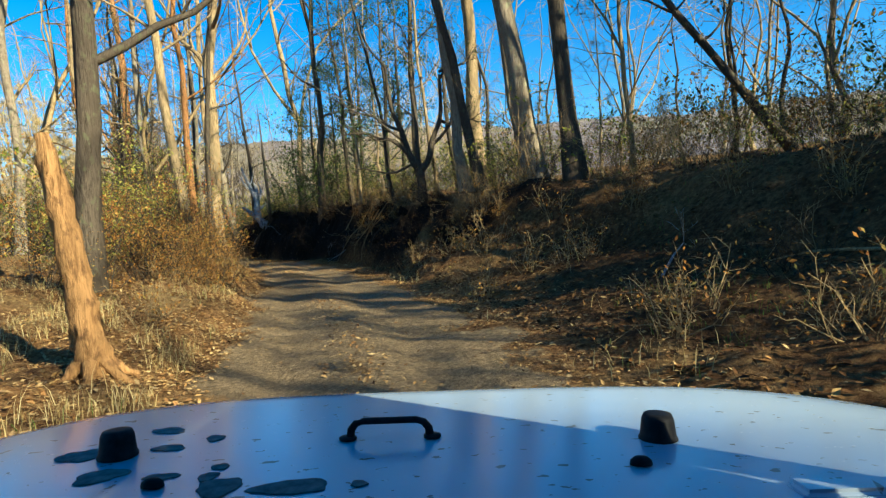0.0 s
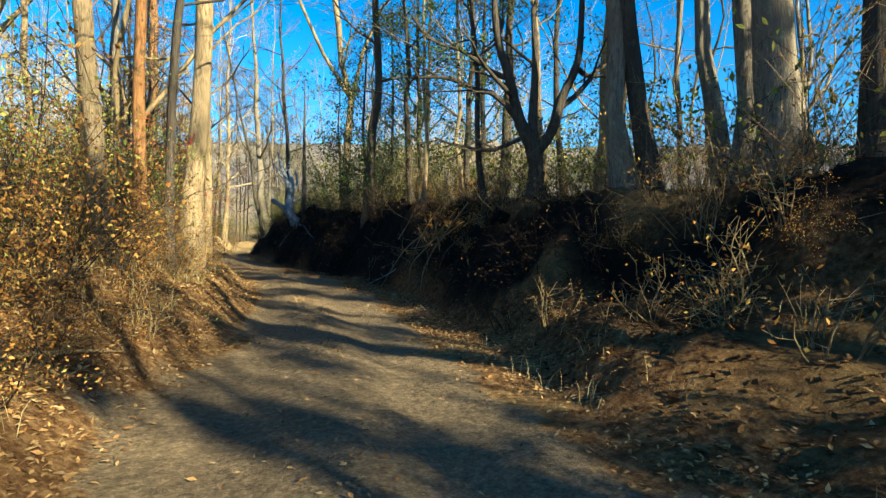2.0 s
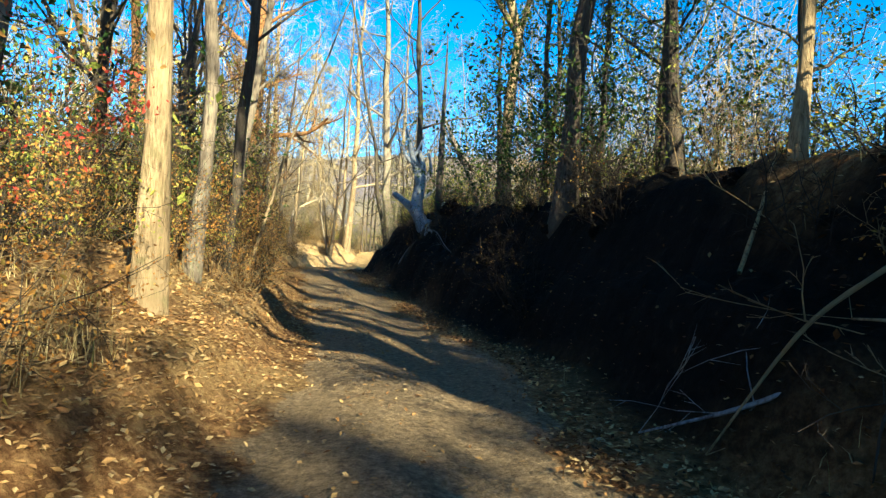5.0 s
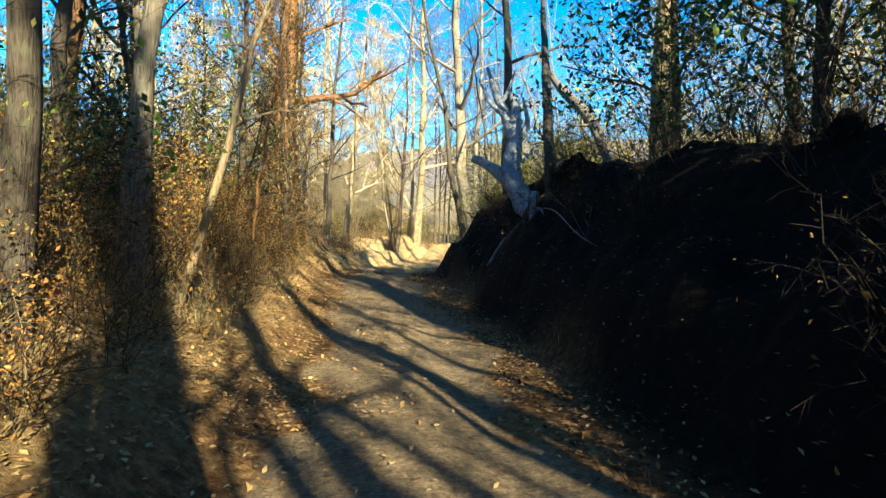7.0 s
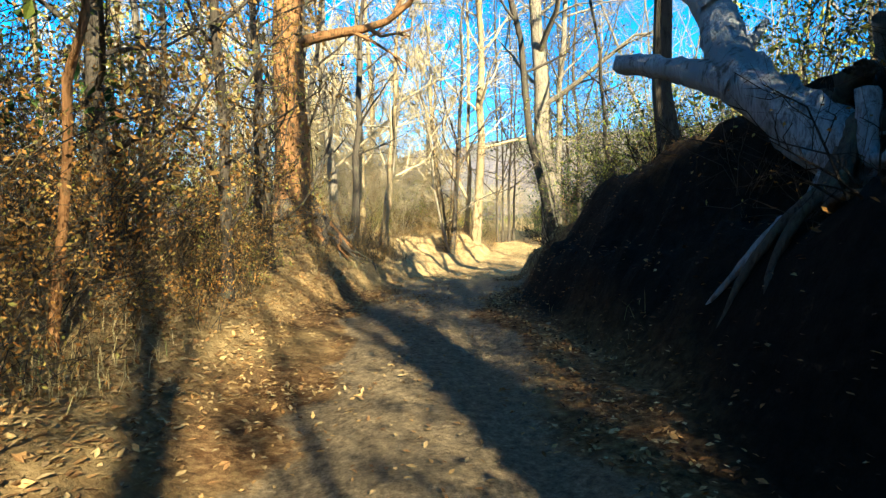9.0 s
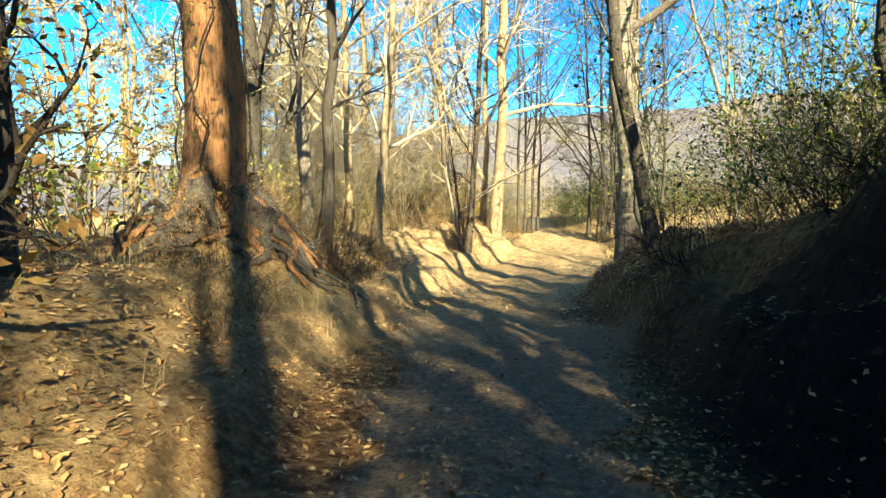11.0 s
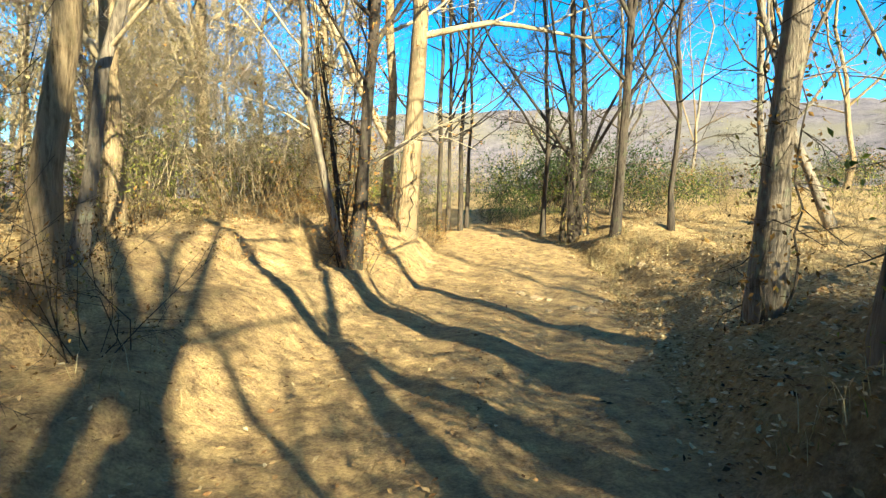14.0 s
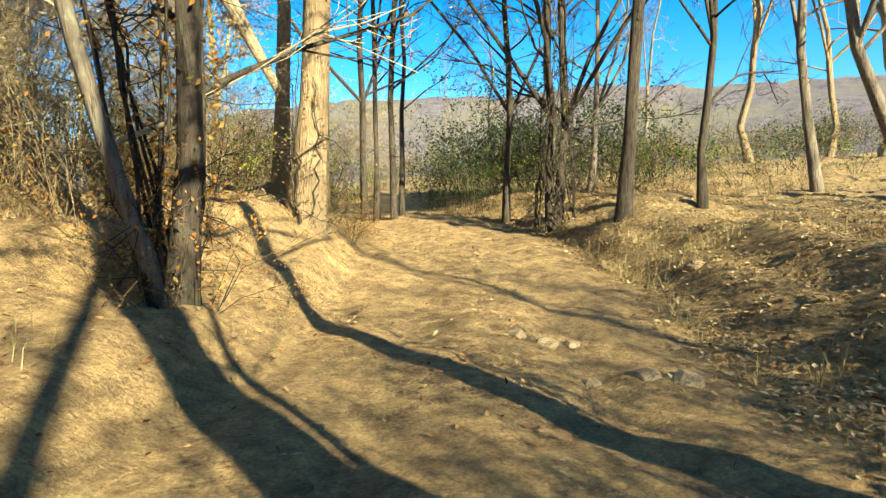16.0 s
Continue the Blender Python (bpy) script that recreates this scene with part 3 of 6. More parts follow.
# trees beside the track: x, y, radius, height, lean x, lean y, bark, first limb, limbs, leaf, leaf count, fork, label
G, D, L, O = BARK_GREY, BARK_DARK, BARK_LIGHT, BARK_ORANGE
NEAR_TREES = [
    (11.72, 29.7, 0.19, 21, 0.03, 0.02, D, 0.42, 9, None, 0, 9.0, "tall grey forest tree forking high up on the bank"),
    (11.45, 24.3, 0.07, 12, 0.01, 0.0, L, 0.45, 7, None, 0, None, "slender pale sapling trunk on the bank crest"),
    (11.95, 22.8, 0.07, 11, -0.02, 0.0, L, 0.5, 6, None, 0, None, "slender pale sapling trunk on the bank crest"),
    (13.75, 21.3, 0.09, 15, 0.0, 0.0, L, 0.45, 7, None, 0, None, "slender pale forest tree behind the bank crest"),
    (15.2, 25.6, 0.18, 20, 0.0, 0.0, D, 0.45, 9, None, 0, None, "dark forest tree behind the bank"),
    (10.75, 19.7, 0.075, 12, -0.15, 0.0, D, 0.4, 7, None, 0, None, "thin dark tree leaning from the bank crest"),
    (12.75, 54.85, 0.045, 11, -0.01, 0.0, D, 0.4, 8, None, 0, None, "thin dark sapling beside a thick pale trunk"),
    (6.75, 58.6, 0.08, 13, 0.16, 0.05, G, 0.35, 9, None, 0, None, "leaning grey tree on the sandy bank"),
    (12.7, 27.8, 0.13, 13, 0.0, 0.0, D, 0.4, 14, LEAF_EVERGREEN, 4500, None, "dark tree with scattered evergreen leaves"),
    (15.5, 20.5, 0.36, 24, 0.0, 0.0, L, 0.5, 8, None, 0, None, "thick pale-barked forest tree"),
    (11.85, 16.45, 0.20, 21, -0.10, 0.05, G, 0.5, 8, None, 0, None, "leaning grey forest tree with sunlit bark"),
    (12.35, 16.2, 0.18, 20, -0.15, 0.08, D, 0.5, 7, None, 0, None, "dark forest tree leaning over its neighbour"),
    (14.8, 16.4, 0.20, 20, -0.08, 0.05, G, 0.5, 8, None, 0, None, "grey forest tree leaning towards the track"),
    (13.3, 15.0, 0.18, 20, -0.03, 0.0, G, 0.5, 8, None, 0, None, "grey forest tree on the bank"),
    (12.75, 13.8, 0.32, 24, -0.09, 0.06, G, 0.5, 9, None, 0, None, "thick forest tree with furrowed sunlit bark"),
    (13.3, 12.7, 0.28, 23, -0.05, 0.04, D, 0.5, 9, None, 0, None, "thick dark forest tree on the bank"),
    (14.7, 12.9, 0.05, 6, 0.0, 0.0, L, 0.6, 4, None, 0, None, "thin bare sapling on the bank"),
    (15.8, 12.5, 0.10, 13, 0.0, 0.0, L, 0.45, 9, None, 0, 4.5, "slender pale tree with forked top"),
    (19.0, 9.0, 0.15, 14, -0.62, 0.42, D, 0.35, 10, LEAF_EVERGREEN, 700, None, "tree leaning far over with mossy bark"),
    (0.25, 13.3, 0.25, 21, 0.06, 0.0, D, 0.3, 12, None, 0, 9.0, "large dark forest tree with rough bark"),
    (3.1, 18.5, 0.17, 20, -0.03, 0.0, L, 0.45, 9, None, 0, None, "pale sunlit forest tree"),
    (0.9, 27.6, 0.11, 16, 0.0, 0.0, L, 0.4, 9, None, 0, None, "slender pale forest tree"),
    (3.6, 20.5, 0.115, 19, 0.03, 0.0, O, 0.4, 9, None, 0, None, "sunlit tree with orange-brown bark"),
    (4.1, 20.3, 0.09, 19, 0.05, 0.0, D, 0.4, 9, None, 0, None, "slender dark forest tree"),
    (4.6, 22.4, 0.25, 23, 0.13, 0.0, L, 0.4, 10, None, 0, None, "thick pale tree leaning over the track"),
    (5.35, 25.9, 0.13, 20, 0.06, 0.0, L, 0.45, 9, None, 0, 7.0, "pale forest tree on the bank"),
    (5.3, 28.9, 0.11, 18, 0.04, 0.0, G, 0.4, 9, None, 0, None, "grey forest tree on the bank"),
    (5.5, 31.6, 0.11, 18, 0.06, 0.0, D, 0.35, 9, None, 0, None, "dark slender tree close to the track"),
    (1.1, 41.3, 0.20, 20, 0.03, 0.0, O, 0.4, 10, None, 0, None, "tree with orange sunlit bark"),
    (5.4, 33.9, 0.12, 15, 0.10, 0.0, G, 0.35, 8, None, 0, None, "bare grey tree in the thicket"),
    (5.75, 34.2, 0.05, 8, 0.32, 0.1, L, 0.4, 6, None, 0, None, "pale leaning sapling in the thicket"),
    (5.55, 39.5, 0.04, 6, 0.12, 0.0, O, 0.5, 4, None, 0, None, "thin leaning sapling on the bank"),
    (6.2, 53.4, 0.13, 12, 0.10, 0.0, D, 0.35, 16, None, 0, None, "dark many-branched small tree"),
    (4.6, 43.6, 0.06, 7.0, 0.0, 0.0, G, 0.15, 15, LEAF_OLIVE, 2200, None, "small olive-leaved tree in the thicket"),
    (3.4, 45.0, 0.06, 7.5, 0.0, 0.0, D, 0.15, 15, LEAF_OLIVE, 2200, None, "small olive-leaved tree in the thicket"),
    (4.9, 42.4, 0.06, 7.0, 0.0, 0.0, G, 0.15, 15, LEAF_RUST, 1500, None, "small rust-leaved tree in the thicket"),
    (12.1, 43.9, 0.15, 17, 0.0, 0.0, D, 0.4, 10, LEAF_EVERGREEN, 900, None, "dark tree behind the dead snag"),
    (12.3, 46.9, 0.05, 8, -0.12, 0.0, D, 0.4, 6, None, 0, None, "thin dark sapling on the bank"),
    (12.15, 51.9, 0.12, 18, -0.17, 0.0, D, 0.4, 9, None, 0, None, "grey tree at the end of the bank"),
    (12.75, 54.4, 0.27, 22, -0.06, 0.0, G, 0.4, 10, None, 0, None, "thick pale tree with ivy at the end of the bank"),
    (13.6, 56.8, 0.14, 20, 0.0, 0.0, G, 0.4, 9, None, 0, None, "pale straight tree beside the track"),
    (4.7, 51.8, 0.50, 22, 0.0, 0.0, O, 0.28, 12, None, 0, None, "huge old tree with orange bark and exposed roots"),
    (4.1, 56.4, 0.22, 18, 0.02, 0.0, D, 0.15, 12, None, 0, 2.5, "dark forked tree with crooked limbs"),
    (4.9, 58.6, 0.19, 19, 0.03, 0.0, G, 0.3, 12, None, 0, None, "grey tree in the thicket"),
    (7.0, 57.2, 0.13, 15, 0.08, 0.02, L, 0.35, 12, None, 0, None, "pale tree growing from the sandy bank"),
    (5.6, 63.5, 0.17, 18, 0.0, 0.0, L, 0.35, 12, None, 0, None, "pale slender bare forest tree"),
    (5.65, 73.2, 0.25, 20, 0.0, 0.0, L, 0.35, 12, None, 0, 4.0, "pale double-trunked tree on the bank"),
    (9.85, 62.7, 0.115, 17, 0.07, 0.0, D, 0.2, 14, LEAF_RUST, 1400, None, "dark tree overgrown with dead vines"),
    (9.72, 62.65, 0.075, 14, -0.13, 0.0, G, 0.2, 12, LEAF_RUST, 500, None, "leaning tree overgrown with dead vines"),
    (11.45, 67.0, 0.26, 24, 0.03, 0.0, L, 0.45, 9, None, 0, None, "tall smooth pale tree at the bend of the track"),
    (11.1, 68.3, 0.14, 22, 0.03, 0.0, L, 0.45, 9, None, 0, None, "pale tree at the bend of the track"),
    (13.3, 71.3, 0.085, 18, -0.02, 0.0, D, 0.35, 10, None, 0, None, "dark straight bare woodland tree"),
    (13.7, 71.8, 0.075, 18, 0.0, 0.0, D, 0.35, 10, None, 0, None, "slender tree of a close clump"),
    (14.0, 71.2, 0.08, 18, 0.02, 0.0, D, 0.35, 10, None, 0, None, "slender tree of a close clump"),
    (14.4, 71.9, 0.07, 17, 0.05, 0.0, D, 0.35, 10, None, 0, None, "slender tree of a close clump"),
    (16.45, 69.8, 0.085, 16, 0.0, 0.0, D, 0.3, 9, None, 0, None, "dark straight bare woodland tree"),
    (16.5, 67.7, 0.10, 14, -0.03, 0.0, D, 0.25, 12, LEAF_OLIVE, 300, 2.6, "tree clump with tangled vines"),
    (16.8, 67.9, 0.10, 13, 0.06, 0.0, D, 0.25, 12, LEAF_OLIVE, 300, 2.2, "tree clump with tangled vines"),
    (16.75, 65.6, 0.125, 17, -0.02, 0.0, D, 0.35, 9, None, 0, None, "straight bare tree on the bank"),
    (18.1, 65.2, 0.075, 12, 0.0, 0.0, D, 0.3, 10, None, 0, 2.4, "small forked bare tree"),
    (19.3, 70.5, 0.08, 13, 0.0, 0.0, G, 0.3, 10, None, 0, 2.4, "small forked bare tree"),
    (13.2, 24.6, 0.12, 11, 0.0, 0.0, D, 0.25, 15, LEAF_EVERGREEN, 3200, None, "dark tree with dense evergreen leaves on the bank"),
    (14.2, 30.2, 0.13, 12, 0.0, 0.0, D, 0.3, 15, LEAF_EVERGREEN, 3400, None, "dark tree with dense evergreen leaves on the bank"),
    (15.6, 32.4, 0.14, 13, 0.0, 0.0, D, 0.3, 15, LEAF_EVERGREEN, 3400, None, "dark tree with dense evergreen leaves on the bank"),
    (16.8, 29.6, 0.14, 13, 0.0, 0.0, D, 0.3, 15, LEAF_EVERGREEN, 3400, None, "dark tree with dense evergreen leaves on the bank"),
    (16.9, 24.2, 0.13, 13, 0.0, 0.0, D, 0.3, 15, LEAF_EVERGREEN, 3000, None, "dark tree with dense evergreen leaves on the bank"),
    (13.0, 33.4, 0.09, 9, 0.0, 0.0, D, 0.15, 16, LEAF_EVERGREEN, 2000, None, "slender dark evergreen tree on the bank crest"),
    (12.7, 36.0, 0.08, 8, 0.0, 0.0, D, 0.15, 16, LEAF_EVERGREEN, 1800, None, "slender dark evergreen tree on the bank crest"),
    (14.2, 35.4, 0.10, 10, 0.0, 0.0, D, 0.2, 16, LEAF_EVERGREEN, 2200, None, "slender dark evergreen tree on the bank crest"),
    (13.6, 31.8, 0.09, 9, 0.0, 0.0, D, 0.2, 16, LEAF_EVERGREEN, 2000, None, "slender dark evergreen tree on the bank crest"),
    (5.9, 42.2, 0.08, 8.0, 0.0, 0.0, D, 0.12, 20, LEAF_BROWN, 2600, None, "dense green-brown small tree in the thicket"),
    (5.85, 44.5, 0.08, 8.0, 0.0, 0.0, D, 0.12, 20, LEAF_BROWN, 2400, None, "dense green-brown small tree in the thicket"),
    (5.3, 45.9, 0.08, 8.5, 0.0, 0.0, D, 0.12, 18, LEAF_BROWN, 2000, None, "dense green-brown small tree in the thicket"),
    (5.1, 41.0, 0.09, 8.5, 0.0, 0.0, D, 0.12, 18, LEAF_BROWN, 2000, None, "dense green-brown small tree in the thicket"),
    (3.4, 31.0, 0.10, 11, 0.04, 0.0, D, 0.15, 16, LEAF_BROWN, 1800, 2.8, "dark tree with withered leaves in the thicket"),
    (3.9, 35.6, 0.12, 12, 0.05, 0.0, D, 0.15, 16, LEAF_BROWN, 1800, 3.2, "dark tree with withered leaves in the thicket"),
    (3.7, 38.6, 0.11, 11, 0.04, 0.0, D, 0.15, 16, LEAF_BROWN, 1800, 2.6, "dark tree with withered leaves in the thicket"),
    (2.6, 33.4, 0.13, 15, 0.02, 0.0, D, 0.25, 12, LEAF_EVERGREEN, 900, None, "dark forest tree with a few green leaves"),
    (4.6, 36.9, 0.07, 12, 0.03, 0.0, G, 0.3, 11, LEAF_OLIVE, 500, None, "slender grey tree in the thicket"),
    (3.3, 40.6, 0.10, 14, 0.0, 0.0, D, 0.25, 12, LEAF_OLIVE, 900, 4.0, "dark forest tree with a few olive leaves"),
    (21.9, 64.1, 0.11, 17, -0.35, 0.1, G, 0.3, 9, None, 0, None, "bare tree leaning over the clearing"),
    (21.6, 65.8, 0.10, 18, -0.08, 0.0, G, 0.35, 9, None, 0, None, "bare grey tree in the clearing"),
]
for i, (x, y, r, tall, lx, ly, bk, first, limbs, leaf, ln, fork, label) in enumerate(NEAR_TREES):
    far_end = y > 54
    ms = tree_meshes(100 + i, tall, r, (lx, ly), 0.075, limbs + (8 if far_end else 4), first * (0.45 if far_end else 0.6), bk, fork or (2.5 + i % 5 if y > 60 and r < 0.2 else None), (4, 3, 2), leaf or (LEAF_STRAW if far_end else None), ln or ((650 if x < 14 else 260) if far_end else 0), 0.05 if leaf is LEAF_EVERGREEN and y < 40 else 0.036, 0.25 if far_end else 0.22, flare=1.12 if r == 0.50 else 1.5, crown_material=(TWIG_PALE if x < 12 else BARK_GREY) if far_end and bk is not D else None, fine_=(0.006 if x > 12 and y > 60 else 0.008) if far_end else 0.0045, sprigs=(1500 if x > 12 and y > 60 else 500) if far_end else 450, sprig_len=0.5 if x > 12 and y > 60 else 0.32)
    z0 = height(x, y)
    for q in ms[1:]:
        if q:
            clear_way(q, x, y, z0)
    grown = plant("tree", ms, TREE_PARTS, x, y, label=label)
    if r == 0.50:
        OLD_TREE = grown

# ---- woods on both sides ----

rnd = np.random.default_rng(7)
KINDS = []
for k in range(9):
    bk = (BARK_GREY, BARK_LIGHT, BARK_DARK, BARK_GREY, BARK_LIGHT)[k % 5]
    tw = TWIG if bk is not BARK_DARK else BARK_DARK
    leaf, ln = ((None, 0), (None, 0), (LEAF_EVERGREEN, 1000), (None, 0), (LEAF_OLIVE, 500), (None, 0), (None, 0), (LEAF_RUST, 700), (LEAF_EVERGREEN, 1100))[k]
    KINDS.append(tree_meshes(300 + k, 15 + 1.2 * k, 0.10 + 0.015 * k, (rnd.normal() * 0.03, rnd.normal() * 0.03), 0.15, 11, 0.13, bk, (4.5, None, 2.6)[k % 3], (3, 3, 2), leaf, int(ln * 1.5), 0.04, crown_material=tw, fine_=0.005, sprigs=520, sprig_len=0.36))
KINDS_DEEP = [tree_meshes(330 + k, 16 + 1.2 * k, 0.11 + 0.015 * k, (0, 0), 0.16, 9, 0.15, (BARK_GREY, BARK_DARK, BARK_LIGHT)[k % 3], (3.0, None, 5.0)[k % 3], (3, 3), None, 0, crown_material=TWIG, fine_=0.008, sprigs=280, sprig_len=0.5) for k in range(5)]
EVER = [tree_meshes(350 + k, 12 + k, 0.15, (0, 0), 0.1, 13, 0.15, BARK_DARK, None, (3, 3), LEAF_EVERGREEN, 2600, 0.09) for k in range(2)]
KIND_LABEL = ["bare grey slender woodland tree", "bare pale slender woodland tree", "dark woodland tree with evergreen leaves", "bare grey tall woodland tree", "pale woodland tree with a few olive leaves", "bare grey tall woodland tree", "bare pale slender woodland tree", "dark woodland tree with rust-brown leaves", "woodland tree with evergreen leaves"]
spots = [(t[0], t[1]) for t in NEAR_TREES]
count = 0
for _ in range(6000):
    if count >= 102:
        break
    x, y = rnd.uniform(-38, 52), rnd.uniform(-26, 118)
    yc, _, d = road_at(x, y)
    yc, d = float(yc[0]), float(d[0])
    crest = float(np.interp(yc, *((BANK_R[:, 0], BANK_R[:, 4]) if d > 0 else (BANK_L[:, 0], BANK_L[:, 4]))))
    if abs(d) < crest + 1.2 or (y > 58 and -9 < d < 4 and rnd.random() < 0.75) or (d > 0 and 54 < yc and abs(d) < 16) or min((x - a) ** 2 + (y - c) ** 2 for a, c in spots) < 1.9 ** 2:
        continue
    if abs(d) > 14 and rnd.random() < (abs(d) - 14) / 40:
        continue
    spots.append((x, y))
    k = int(rnd.integers(0, 9))
    if abs(d) < crest + 3.5 and k in (2, 4, 7, 8):
        k -= 1 if k != 8 else 2
    turned, grown_by = rnd.uniform(0, 6.28), rnd.uniform(0.7, 1.2)
    count += 1
    if (x < -3 and y < 10) or x > 40 or (x < -22 and y < 50):
        continue
    if abs(d) > 15:
        plant("tree", KINDS_DEEP[k % 5], TREE_PARTS, x, y, turned, grown_by, label="bare slender tree deep in the woods", group="trees deep in the woods")
    else:
        plant("tree", KINDS[k], TREE_PARTS, x, y, turned, grown_by, label=KIND_LABEL[k], group="woodland trees")
# unseen trees added behind the start to shade the slope
for j in range(16):
    x, y = (rnd.uniform(8, 30), rnd.uniform(-34, -3))
    if float(road_at(x, y)[2][0]) < 8.5:
        continue
    k = (2, 8, 2, 8, 4, 0)[int(rnd.integers(0, 6))]
    plant("tree", KINDS[k], TREE_PARTS, x, y, rnd.uniform(0, 6.28), rnd.uniform(0.7, 1.1), label=KIND_LABEL[k], group="woodland trees")
# unseen evergreens added right of the start to cast shade
for x, y, s in ((17.5, 2.5, 0.8), (16.0, -1.0, 0.75), (19.0, 4.5, 0.8), (16.6, -4.0, 0.85), (18.0, -3.5, 0.9), (20.5, 0.5, 0.9), (15.5, -6.0, 0.95), (22.5, 4.0, 0.9), (12.2, -9.5, 1.1), (10.8, -7.0, 1.1), (18.8, -8.0, 1.0), (24.0, -2.0, 1.0)):
    plant("tree", EVER[int(rnd.integers(0, 2))], TREE_PARTS, x, y, rnd.uniform(0, 6.28), s, label="unseen evergreen tree added to shade the slope", group="evergreen trees on the slope")
prnd = np.random.default_rng(19)
PALE_WOOD = [tree_meshes(370 + k, 13 + 1.3 * k, 0.10 + 0.02 * k, (0.02 * (k - 1.5), 0), 0.14, 15, 0.10, BARK_LIGHT, (2.5, None, 4.0, None)[k], (4, 3), LEAF_STRAW, 2300, 0.075, 0.22, TWIG_PALE, fine_=0.010, sprigs=1150, sprig_len=0.55) for k in range(4)]
for j in range(48):
    x, y = (prnd.uniform(-9, 11.5), prnd.uniform(69, 92)) if j < 24 else (prnd.uniform(-14, 1.5), prnd.uniform(57, 70)) if j < 34 else (prnd.uniform(3, 12.5), prnd.uniform(72, 88))
    if min((x - a) ** 2 + (y - q) ** 2 for a, q in spots) < 1.5 ** 2 or abs(float(road_at(x, y)[2][0])) < 2.6:
        continue
    spots.append((x, y))
    plant("tree", PALE_WOOD[j % 4], TREE_PARTS, x, y, prnd.uniform(0, 6.28), prnd.uniform(0.75, 1.15), label="pale sunlit bare tree with a dense crown of fine twigs", group="pale trees beyond the clearing")
for j in range(20):
    x, y = (rnd.uniform(14.5, 27), rnd.uniform(5, 24))
    if min((x - a) ** 2 + (y - q) ** 2 for a, q in spots) < 1.2:
        continue
    k = int(rnd.integers(0, 5))
    plant("tree", KINDS_DEEP[k], TREE_PARTS, x, y, rnd.uniform(0, 6.28), rnd.uniform(0.35, 0.75), label="thin bare sapling on the wooded slope", group="saplings on the slope")

# ---- undergrowth ----


def bush_meshes(seed, tall, wide, stems, leaf, leaf_n, leaf_size, stem_mat, kids=(0, 4, 3), droop=0.02, thick=1.0, fine_=0.004, sprigs=0, sprig_len=0.25):
    rnd = np.random.default_rng(seed)
    sb, lb, tips = Buf(), Buf(), []
    sb.fine = fine_
    for k in range(stems):
        a = rnd.uniform(0, 6.28)
        o = rnd.uniform(0, 0.35) * wide
        p = (math.cos(a) * o, math.sin(a) * o, -0.15)
        out = rnd.uniform(0.05, 1.0) * wide / tall
        a += rnd.normal() * 0.7
        branch(sb, p, (math.cos(a) * out, math.sin(a) * out, 1), tall * rnd.uniform(0.5, 1.15), thick * rnd.uniform(0.006, 0.016), 1, rnd, 1.15, tips, kids, 0.3, droop)
    tp = np.array(tips)
    if leaf_n:
        lb.leaves(tp[rnd.integers(0, len(tp), leaf_n)] + rnd.normal(size=(leaf_n, 3)) * 0.09, leaf_size, rnd)
    if sprigs:
        sb.sprigs(tp[rnd.integers(0, len(tp), sprigs)], sprig_len, sb.fine * 0.9, rnd)
    return [sb.mesh("brush", stem_mat), lb.mesh("foliage", leaf, False) if lb.k else None]


BUSH_PARTS = ("brush", "foliage")
RUST = [bush_meshes(500 + k, 2.3, 1.5, 11, LEAF_RUST, 1250, 0.029, BARK_DARK) for k in range(3)]
OLIVE = [bush_meshes(510 + k, 3.4, 1.7, 11, LEAF_OLIVE, 1050, 0.033, BARK_DARK) for k in range(3)]
EVERGREEN = [bush_meshes(520 + k, 3.6, 1.9, 11, LEAF_EVERGREEN, 1050, 0.05, BARK_DARK) for k in range(3)]
BARE = [bush_meshes(530 + k, 3.0, 1.7, 13, LEAF_RUST, 70, 0.04, TWIG) for k in range(3)]
DARKBARE = [bush_meshes(540 + k, 2.4, 1.7, 11, LEAF_RUST, 50, 0.045, BARK_DARK) for k in range(2)]
WEEDS = [bush_meshes(550 + k, 0.9, 0.7, 12, LEAF_RUST, 110, 0.03, TWIG, (0, 3, 2)) for k in range(3)]
BROWN = [bush_meshes(560 + k, 3.0, 1.7, 11, LEAF_BROWN, 1150, 0.030, BARK_DARK) for k in range(3)]
TALL = [bush_meshes(590 + k, 9.5, 3.0, 9, LEAF_STRAW, 700, 0.055, TWIG_PALE, (0, 7, 5), 0.05, 2.2, 0.0085, 950, 0.55) for k in range(3)]
SUNNY = [bush_meshes(595 + k, 7.0, 2.6, 8, LEAF_OLIVE, 1000, 0.055, TWIG_PALE, (0, 7, 4), 0.05, 1.8, 0.007, 600, 0.45) for k in range(2)]
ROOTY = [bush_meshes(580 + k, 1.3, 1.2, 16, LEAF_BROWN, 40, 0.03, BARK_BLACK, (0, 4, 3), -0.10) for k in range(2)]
DEEP = {"olive": LEAF_OLIVE, "green": LEAF_EVERGREEN, "brown": LEAF_BROWN, "rust": LEAF_RUST, "bare": None}
DEEP = {k: [bush_meshes(600 + 5 * i + j, 3.0, 2.0, 8, q, 480 if q else 0, 0.06, BARK_DARK if q else TWIG, (0, 4, 2) if q else (0, 5, 4), 0.02, 1.3, 0.006) for j in range(2)] for i, (k, q) in enumerate(DEEP.items())}
ROOTLIT = [bush_meshes(586 + k, 1.0, 0.9, 12, LEAF_RUST, 190, 0.035, TWIG, (0, 5, 4), -0.16, 1.1) for k in range(2)]
